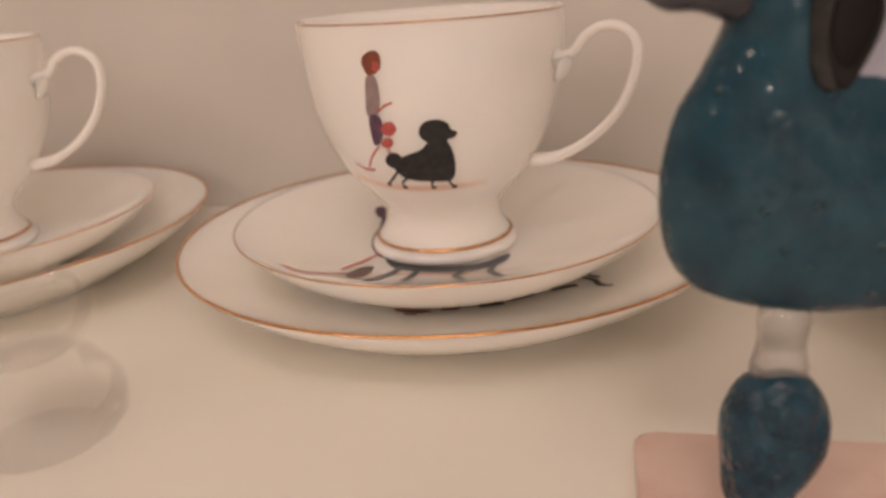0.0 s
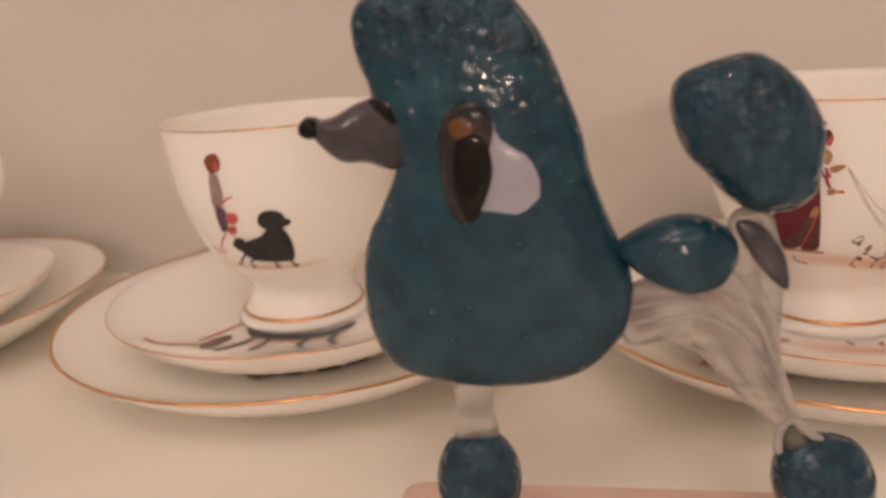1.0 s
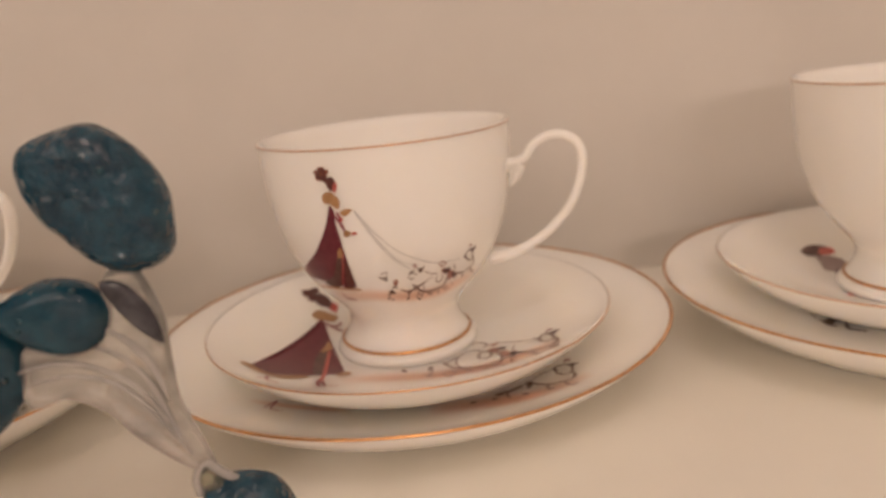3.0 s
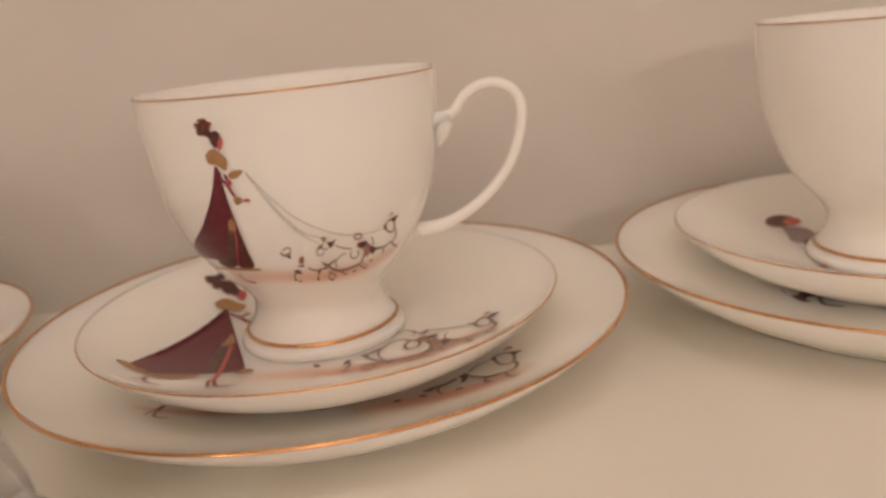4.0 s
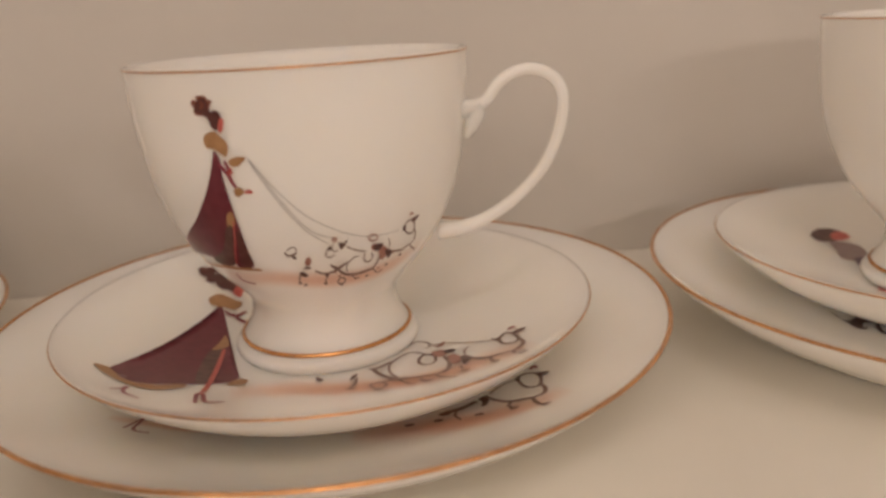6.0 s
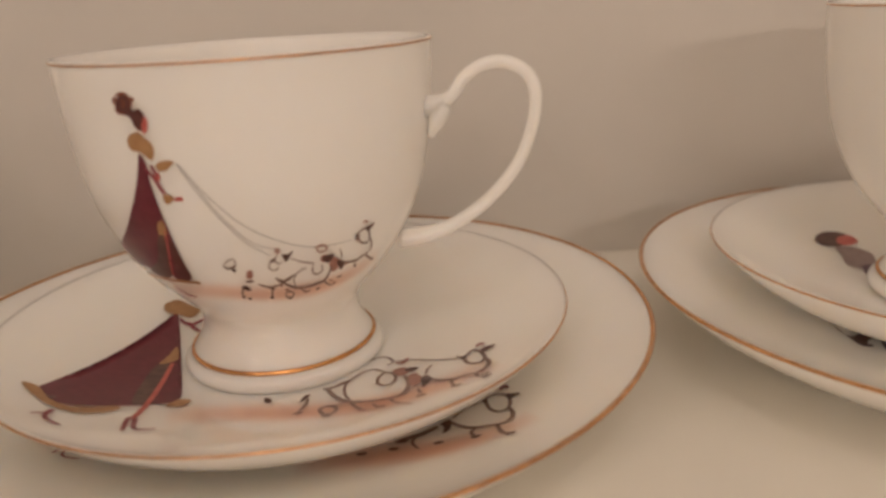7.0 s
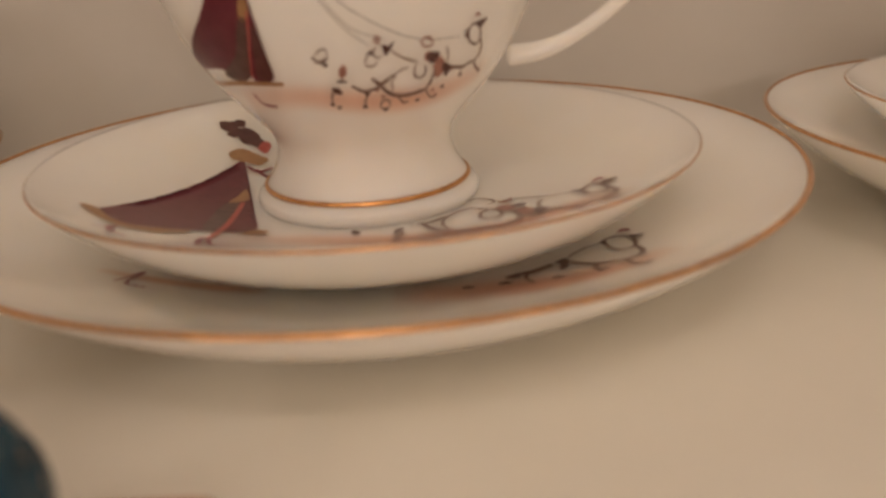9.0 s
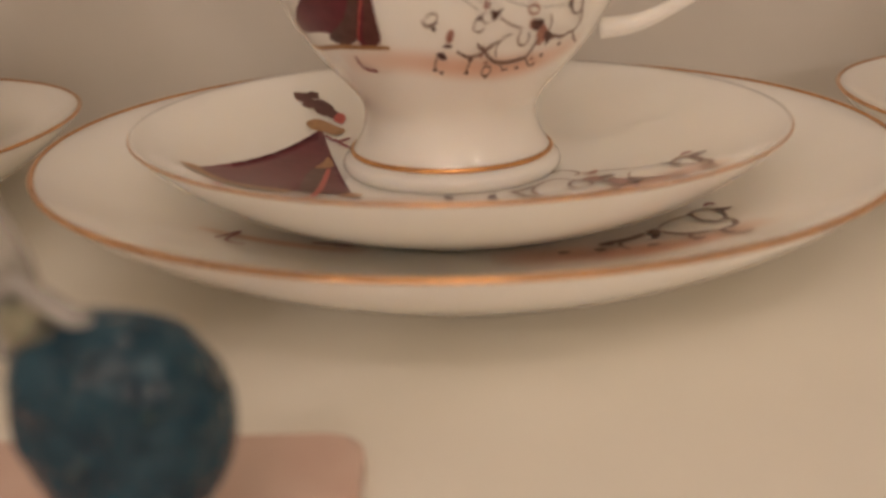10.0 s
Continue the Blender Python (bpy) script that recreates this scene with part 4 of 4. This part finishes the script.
line(bm, ON_SAUCER, [(16.0, -36.3), (14.8, -38.2), (12.0, -37.5)], 0.78, 2)
line(bm, ON_SAUCER, [(17.4, -38.0), (18.9, -42.6), (21.0, -47.3)], 0.91, 2)
line(bm, ON_SAUCER, [(26.4, -41.0), (27.7, -45.7), (31.1, -49.6)], 0.78, 2)
line(bm, ON_SAUCER, [(22.7, -42.6), (23.8, -46.2), (25.0, -46.7)], 0.91, 2)
line(bm, ON_SAUCER, [(7.0, -30.7), (6.8, -35.2), (5.6, -40.2)], 0.91, 2)
line(bm, ON_SAUCER, [(32.8, -39.2), (33.2, -43.2)], 0.78, 2)
part("poodle_outline_print", bm, INK_SEPIA, SETS[2][1], "fine sepia printed poodle outlines", kind="stuff")
bm = bmesh.new()
fill(bm, ON_SAUCER, [(48.5, -24.4), (49.8, -23.1), (52.4, -23.7), (50.6, -25.7), (49.2, -26.0)], 3)
fill(bm, ON_SAUCER, [(42.8, -22.4), (43.8, -24.7), (44.9, -24.5), (44.4, -27.1), (43.2, -25.4)], 3)
fill(bm, ON_SAUCER, [(33.7, -31.0), (35.1, -31.4), (36.3, -34.4), (35.2, -36.9), (33.8, -39.2), (33.7, -35.5)], 3)
fill(bm, ON_SAUCER, [(29.9, -22.2), (31.6, -21.4), (33.4, -23.3), (31.5, -24.7)], 3)
fill(bm, ON_SAUCER, [(5.4, -32.7), (5.8, -29.0), (7.2, -28.0), (6.9, -30.3)], 3)
fill(bm, ON_SAUCER, [(-3.4, -27.6), (-1.5, -29.6), (-2.0, -31.2), (-3.2, -30.3)], 3)
spot(bm, ON_SAUCER, 5.9, -40.8, 1.0, 3)
spot(bm, ON_SAUCER, 12.7, -46.4, 1.0, 3)
spot(bm, ON_SAUCER, 24.5, -46.8, 1.0, 3)
spot(bm, ON_SAUCER, 40.8, -45.0, 1.0, 3)
spot(bm, ON_SAUCER, 33.3, -45.2, 1.0, 3)
spot(bm, ON_SAUCER, 47.5, -45.1, 1.0, 3)
part("poodle_spot_print", bm, INK_DARK, SETS[2][1], "dark sepia printed spots", kind="stuff")
bm = bmesh.new()
fill(bm, ON_SAUCER, [(26.7, -21.2), (28.1, -19.7), (30.1, -20.2), (31.0, -24.3), (29.3, -25.9), (27.6, -24.3)], 2)
fill(bm, ON_SAUCER, [(30.6, -27.5), (32.5, -26.4), (34.1, -31.8), (33.4, -35.2), (31.6, -36.2), (30.8, -32.9)], 2)
fill(bm, ON_SAUCER, [(27.2, -14.3), (28.8, -15.9), (30.9, -13.7), (30.8, -16.4), (28.8, -17.4)], 2)
spot(bm, ON_SAUCER, 20.4, -46.3, 0.9, 2)
spot(bm, ON_SAUCER, 17.1, -37.8, 0.9, 2)
spot(bm, ON_SAUCER, 21.0, -39.6, 0.9, 2)
spot(bm, ON_SAUCER, 26.2, -40.7, 0.9, 2)
spot(bm, ON_SAUCER, 46.8, -40.0, 0.9, 2)
part("poodle_shade_print", bm, INK_ROSE, SETS[2][1], "rosy brown printed shading", kind="stuff")
bm = bmesh.new()
line(bm, ON_SAUCER, [(47.9, -21.1), (48.9, -19.9), (49.7, -21.2)], 1.17, 4)
part("bow_print", bm, INK_RED, SETS[2][1], "small red printed bow")
bm = bmesh.new()
line(bm, ON_PLATE, [(48.1, -27.9), (49.7, -26.4), (51.8, -26.6), (53.5, -29.2), (53.3, -33.4), (52.1, -36.4), (49.8, -36.1), (48.3, -33.0)], 0.91, 2, True)
line(bm, ON_PLATE, [(52.7, -36.2), (53.0, -39.5), (52.2, -42.6), (50.6, -43.8), (48.8, -43.7)], 1.17, 2)
line(bm, ON_PLATE, [(38.8, -36.4), (40.5, -38.9), (42.9, -41.4), (45.1, -42.5), (47.3, -43.1), (48.8, -43.7)], 1.30, 2)
line(bm, ON_PLATE, [(39.5, -34.6), (40.7, -32.9), (43.7, -30.1), (46.9, -29.0)], 0.59, 2)
line(bm, ON_PLATE, [(48.8, -43.7), (48.9, -47.2), (49.4, -50.3), (50.9, -52.1)], 1.04, 2)
line(bm, ON_PLATE, [(44.1, -42.5), (42.8, -44.4), (43.9, -48.0)], 0.91, 2)
line(bm, ON_PLATE, [(25.8, -42.5), (28.4, -41.3), (31.7, -40.3), (35.7, -37.6)], 1.69, 2)
line(bm, ON_PLATE, [(30.3, -41.8), (29.6, -43.8), (30.8, -47.0)], 0.78, 2)
part("poodle_outline_print", bm, INK_SEPIA, SETS[2][0], "fine sepia printed poodle outlines", kind="stuff")
bm = bmesh.new()
fill(bm, ON_PLATE, [(53.2, -27.5), (54.4, -28.0), (56.4, -29.3), (54.7, -30.4), (53.2, -31.1)], 3)
fill(bm, ON_PLATE, [(46.8, -28.9), (48.1, -27.2), (48.3, -29.7)], 3)
fill(bm, ON_PLATE, [(36.2, -36.7), (38.5, -35.1), (39.1, -36.8), (38.1, -40.6), (36.5, -41.4), (37.1, -38.4)], 3)
spot(bm, ON_PLATE, 35.4, -46.0, 1.0, 3)
spot(bm, ON_PLATE, 43.6, -47.4, 1.0, 3)
spot(bm, ON_PLATE, 50.6, -52.2, 1.0, 3)
spot(bm, ON_PLATE, 25.4, -45.5, 1.0, 3)
spot(bm, ON_PLATE, 18.3, -46.0, 1.0, 3)
spot(bm, ON_PLATE, 27.4, -42.6, 1.0, 3)
part("poodle_spot_print", bm, INK_DARK, SETS[2][0], "dark sepia printed spots", kind="stuff")
bm = bmesh.new()
line(bm, ON_PLATE, [(52.1, -24.4), (53.3, -23.0), (54.1, -24.6)], 1.17, 4)
part("bow_print", bm, INK_RED, SETS[2][0], "small red printed bow")
bm = bmesh.new()
fill(bm, ON_SAUCER, [(-36.9, 24.5), (-37.8, 16.6), (-41.6, 5.7), (-45.6, -6.6), (-49.1, -17.6), (-53.8, -28.2), (-49.8, -33.8), (-46.4, -36.4), (-41.6, -36.4), (-34.9, -33.8), (-30.3, -32.3), (-25.1, -29.8), (-23.6, -26.5), (-24.1, -22.4), (-28.4, -7.4), (-32.4, 7.2), (-34.9, 19.1)], 1)
part("cloak_print", bm, INK_WINE, SETS[2][1], "burgundy printed cloak")
bm = bmesh.new()
fill(bm, ON_SAUCER, [(-57.7, -28.2), (-54.1, -28.4), (-49.8, -33.8), (-45.6, -36.9), (-40.8, -36.9), (-34.6, -34.1), (-34.7, -37.8), (-39.9, -41.1), (-45.1, -39.8), (-50.8, -35.8)], 2)
fill(bm, ON_SAUCER, [(-25.0, -30.2), (-23.3, -26.8), (-20.7, -27.5), (-21.4, -31.4), (-24.9, -32.4)], 2)
fill(bm, ON_SAUCER, [(-32.2, 5.0), (-30.0, -1.9), (-31.4, -4.7), (-34.0, -5.9), (-32.9, -0.3)], 3)
part("trim_print", bm, INK_TAN, SETS[2][1], "tan printed fur trim", kind="stuff")
bm = bmesh.new()
fill(bm, ON_SAUCER, [(-34.4, -6.7), (-31.2, -5.4), (-30.5, -16.1), (-29.8, -30.4), (-32.8, -31.7), (-34.6, -18.4)], 2)
part("lining_print", bm, INK_DARK, SETS[2][1], "dark printed lining")
bm = bmesh.new()
line(bm, ON_SAUCER, [(-30.8, -5.3), (-30.2, -17.2), (-29.3, -33.4), (-29.1, -42.2)], 1.3, 3)
part("leg_print", bm, INK_CORAL, SETS[2][1], "coral printed line")
bm = bmesh.new()
line(bm, ON_SAUCER, [(-28.4, -50.1), (-29.9, -42.4), (-28.6, -42.1), (-26.4, -48.8), (-22.3, -48.2)], 1.1, 3)
line(bm, ON_SAUCER, [(-48.4, -44.8), (-46.2, -43.3), (-45.6, -41.1), (-45.1, -46.1), (-40.4, -50.0)], 0.9, 3)
part("shoe_print", bm, INK_RED, SETS[2][1], "wine red printed shoes", kind="stuff")
bm = bmesh.new()
line(bm, ON_SAUCER, [(-35.1, 20.8), (-31.7, 18.2), (-28.7, 21.8)], 1.3, 2)
line(bm, ON_SAUCER, [(-32.5, 19.4), (-29.6, 16.0), (-27.4, 14.4)], 1.3, 2)
part("sleeve_print", bm, INK_RED, SETS[2][1], "wine red printed sleeves", kind="stuff")
bm = bmesh.new()
fill(bm, ON_CUP, [(-8.3, 35.5), (-5.9, 38.9), (-2.2, 40.5), (3.1, 42.1), (6.4, 44.9), (11.1, 45.3), (13.9, 41.6), (15.2, 35.7), (13.9, 31.0), (6.8, 30.8), (-2.7, 31.5), (-6.5, 33.0)], 2)
fill(bm, ON_CUP, [(3.3, 46.8), (4.2, 50.0), (7.0, 51.4), (10.6, 51.2), (13.2, 49.4), (13.4, 46.2), (11.1, 44.0), (6.3, 44.3)], 2)
fill(bm, ON_CUP, [(12.2, 48.3), (15.7, 47.1), (14.1, 45.3), (11.9, 45.8)], 2)
fill(bm, ON_CUP, [(-11.3, 38.0), (-8.8, 41.0), (-5.3, 41.1), (-4.3, 38.5), (-8.3, 35.7)], 2)
line(bm, ON_CUP, [(-7.5, 34.7), (-10.7, 32.2), (-14.2, 30.0)], 0.9, 2)
line(bm, ON_CUP, [(-3.6, 32.4), (-7.1, 30.8), (-7.3, 29.0)], 0.9, 2)
line(bm, ON_CUP, [(7.3, 31.5), (5.2, 30.0), (5.9, 28.6)], 0.9, 2)
line(bm, ON_CUP, [(13.2, 31.9), (13.0, 30.2), (14.8, 28.5)], 0.9, 2)
spot(bm, ON_CUP, -14.6, 29.5, 1.0, 2)
spot(bm, ON_CUP, -7.1, 28.7, 1.0, 2)
spot(bm, ON_CUP, 5.9, 28.4, 1.0, 2)
spot(bm, ON_CUP, 15.1, 28.2, 1.0, 2)
part("black_poodle_print", bm, INK_BLACK, SETS[1][2], "black printed poodle shape", kind="stuff")
bm = bmesh.new()
line(bm, ON_SAUCER, [(-33.7, 30.3), (-30.7, 24.7), (-29.1, 15.9), (-29.0, 6.6), (-26.1, -4.9), (-20.7, -13.8)], 2.2, 2)
fill(bm, ON_SAUCER, [(-35.4, 28.6), (-34.5, 32.4), (-31.5, 31.6), (-30.5, 25.7), (-32.7, 23.8)], 3)
part("figure_print", bm, INK_PURPLE, SETS[1][1], "dull purple printed figure stroke", kind="stuff")
bm = bmesh.new()
line(bm, ON_SAUCER, [(-22.3, -9.7), (-26.0, -21.6), (-28.3, -36.9)], 1.5, 2)
line(bm, ON_SAUCER, [(-43.1, -46.9), (-36.2, -50.5), (-29.8, -46.3), (-24.6, -40.3)], 2.2, 2)
part("leg_print", bm, INK_CORAL, SETS[1][1], "coral printed lines", kind="stuff")
bm = bmesh.new()
fill(bm, ON_SAUCER, [(-24.1, -43.6), (-24.3, -30.0), (-20.4, -25.8), (-18.9, -41.2), (-20.6, -48.3)], 3)
part("shoe_print", bm, INK_DARK, SETS[1][1], "dark printed shoe shapes", kind="stuff")
bm = bmesh.new()
fill(bm, ON_SAUCER, [(-19.4, -14.8), (-10.7, -19.9), (1.5, -22.2), (14.3, -18.9), (22.7, -9.7), (22.9, -17.7), (17.2, -25.0), (6.6, -28.4), (-4.8, -28.0), (-13.6, -25.3)], 2)
line(bm, ON_SAUCER, [(-12.0, -26.3), (-13.4, -35.0), (-16.0, -49.9)], 3.0, 2)
line(bm, ON_SAUCER, [(-5.2, -28.1), (-5.6, -38.5), (-5.6, -44.9)], 2.6, 2)
line(bm, ON_SAUCER, [(9.7, -27.3), (8.8, -34.0), (12.8, -42.1)], 2.6, 2)
line(bm, ON_SAUCER, [(19.6, -21.5), (19.4, -30.4), (25.0, -41.8)], 2.6, 2)
part("blue_poodle_print", bm, INK_SLATE, SETS[1][1], "slate blue printed poodle shape", kind="stuff")
bm = bmesh.new()
line(bm, ON_PLATE, [(14.1, -37.7), (17.4, -35.8), (21.5, -34.7)], 2.4, 2)
line(bm, ON_PLATE, [(23.5, -32.0), (26.8, -29.2), (30.2, -27.2)], 2.2, 2)
line(bm, ON_PLATE, [(35.4, -23.9), (39.7, -21.0), (43.6, -19.8)], 2.4, 2)
line(bm, ON_PLATE, [(44.9, -12.7), (49.0, -15.9), (50.8, -20.6), (54.9, -23.1)], 2.0, 2)
line(bm, ON_PLATE, [(46.7, -10.8), (50.8, -13.6)], 1.6, 2)
part("poodle_print", bm, INK_BLACK, SETS[1][0], "dark printed poodle feet", kind="stuff")
bm = bmesh.new()
line(bm, ON_PLATE, [(-11.9, -41.2), (-6.1, -42.6), (-0.5, -41.8)], 1.8, 2)
line(bm, ON_PLATE, [(2.8, -40.3), (6.0, -40.2), (8.4, -38.8)], 1.5, 2)
line(bm, ON_PLATE, [(-8.3, -44.5), (-4.1, -44.7)], 1.2, 2)
part("sepia_print", bm, INK_RUST, SETS[1][0], "rust brown printed dashes", kind="stuff")
bm = bmesh.new()
fill(bm, ON_SAUCER, [(-27.4, 38.2), (-22.3, 42.8), (-16.3, 43.3), (-14.4, 40.4), (-20.1, 34.4), (-25.2, 33.1), (-27.9, 34.3)], 1)
part("hair_print", bm, INK_DARK, SETS[3][1], "dark brown printed oval")
bm = bmesh.new()
fill(bm, ON_SAUCER, [(-19.0, 39.6), (-13.9, 41.3), (-12.7, 37.5), (-17.1, 34.9), (-20.7, 35.3)], 2)
part("cheek_print", bm, INK_CORAL, SETS[3][1], "coral printed patch")
bm = bmesh.new()
fill(bm, ON_SAUCER, [(-23.2, 32.8), (-17.7, 34.0), (-13.3, 30.7), (-14.1, 25.1), (-19.0, 17.7), (-23.2, 17.7), (-26.4, 20.1), (-24.4, 26.8)], 1)
part("coat_print", bm, INK_LILAC, SETS[3][1], "grey printed coat shape")
bm = bmesh.new()
fill(bm, ON_SAUCER, [(-22.2, 19.4), (-17.2, 20.0), (-21.9, 9.6), (-22.5, 1.4), (-26.0, 0.8), (-25.6, 8.2)], 2)
part("skirt_print", bm, INK_PURPLE, SETS[3][1], "purple printed patch")
bm = bmesh.new()
line(bm, ON_SAUCER, [(-24.3, -0.9), (-28.6, -5.8), (-33.6, -12.5)], 2.2, 2)
part("leg_print", bm, INK_CORAL, SETS[3][1], "coral printed stroke")
bm = bmesh.new()
line(bm, ON_SAUCER, [(-23.9, 0.4), (-22.1, -3.5), (-19.8, -8.9), (-17.0, -15.3)], 3.0, 2)
part("poodle_print", bm, INK_SLATE, SETS[3][1], "slate printed shape")
bm = bmesh.new()
fill(bm, ON_PLATE, [(-41.1, 3.4), (-41.6, -2.2), (-39.8, -5.0), (-33.9, -2.0), (-27.0, -9.0), (-19.1, -15.6), (-22.9, -21.0), (-29.0, -12.1), (-36.2, -7.4), (-39.7, -11.1), (-41.4, -8.4)], 2)
line(bm, ON_PLATE, [(-40.9, -9.1), (-40.0, -11.0), (-38.1, -11.1)], 1.4, 2)
line(bm, ON_PLATE, [(-34.1, -9.2), (-35.9, -14.9), (-34.0, -17.1), (-31.4, -18.5)], 1.4, 2)
part("poodle_print", bm, INK_DARK, SETS[3][0], "dark brown printed branch shape", kind="stuff")
bm = bmesh.new()
line(bm, ON_CUP, [(-20.5, 73.5), (-21.3, 72.6), (-20.8, 71.7)], 0.5, 3)
line(bm, ON_CUP, [(-19.6, 73.9), (-18.4, 74.2), (-17.4, 73.6)], 0.5, 3)
line(bm, ON_CUP, [(-17.5, 73.4), (-16.9, 72.6), (-17.6, 71.5)], 0.5, 3)
line(bm, ON_CUP, [(-21.2, 71.3), (-20.6, 70.4), (-19.2, 70.3)], 0.5, 3)
line(bm, ON_CUP, [(-19.3, 73.0), (-18.6, 72.4), (-19.4, 71.5)], 0.5, 3)
spot(bm, ON_CUP, -20.8, 73.0, 0.6, 3)
spot(bm, ON_CUP, -16.9, 73.0, 0.6, 3)
spot(bm, ON_CUP, -19.6, 73.9, 0.6, 3)
part("hair_fringe_print", bm, INK_RUST, SETS[2][2], "rust brown printed curls", kind="stuff")
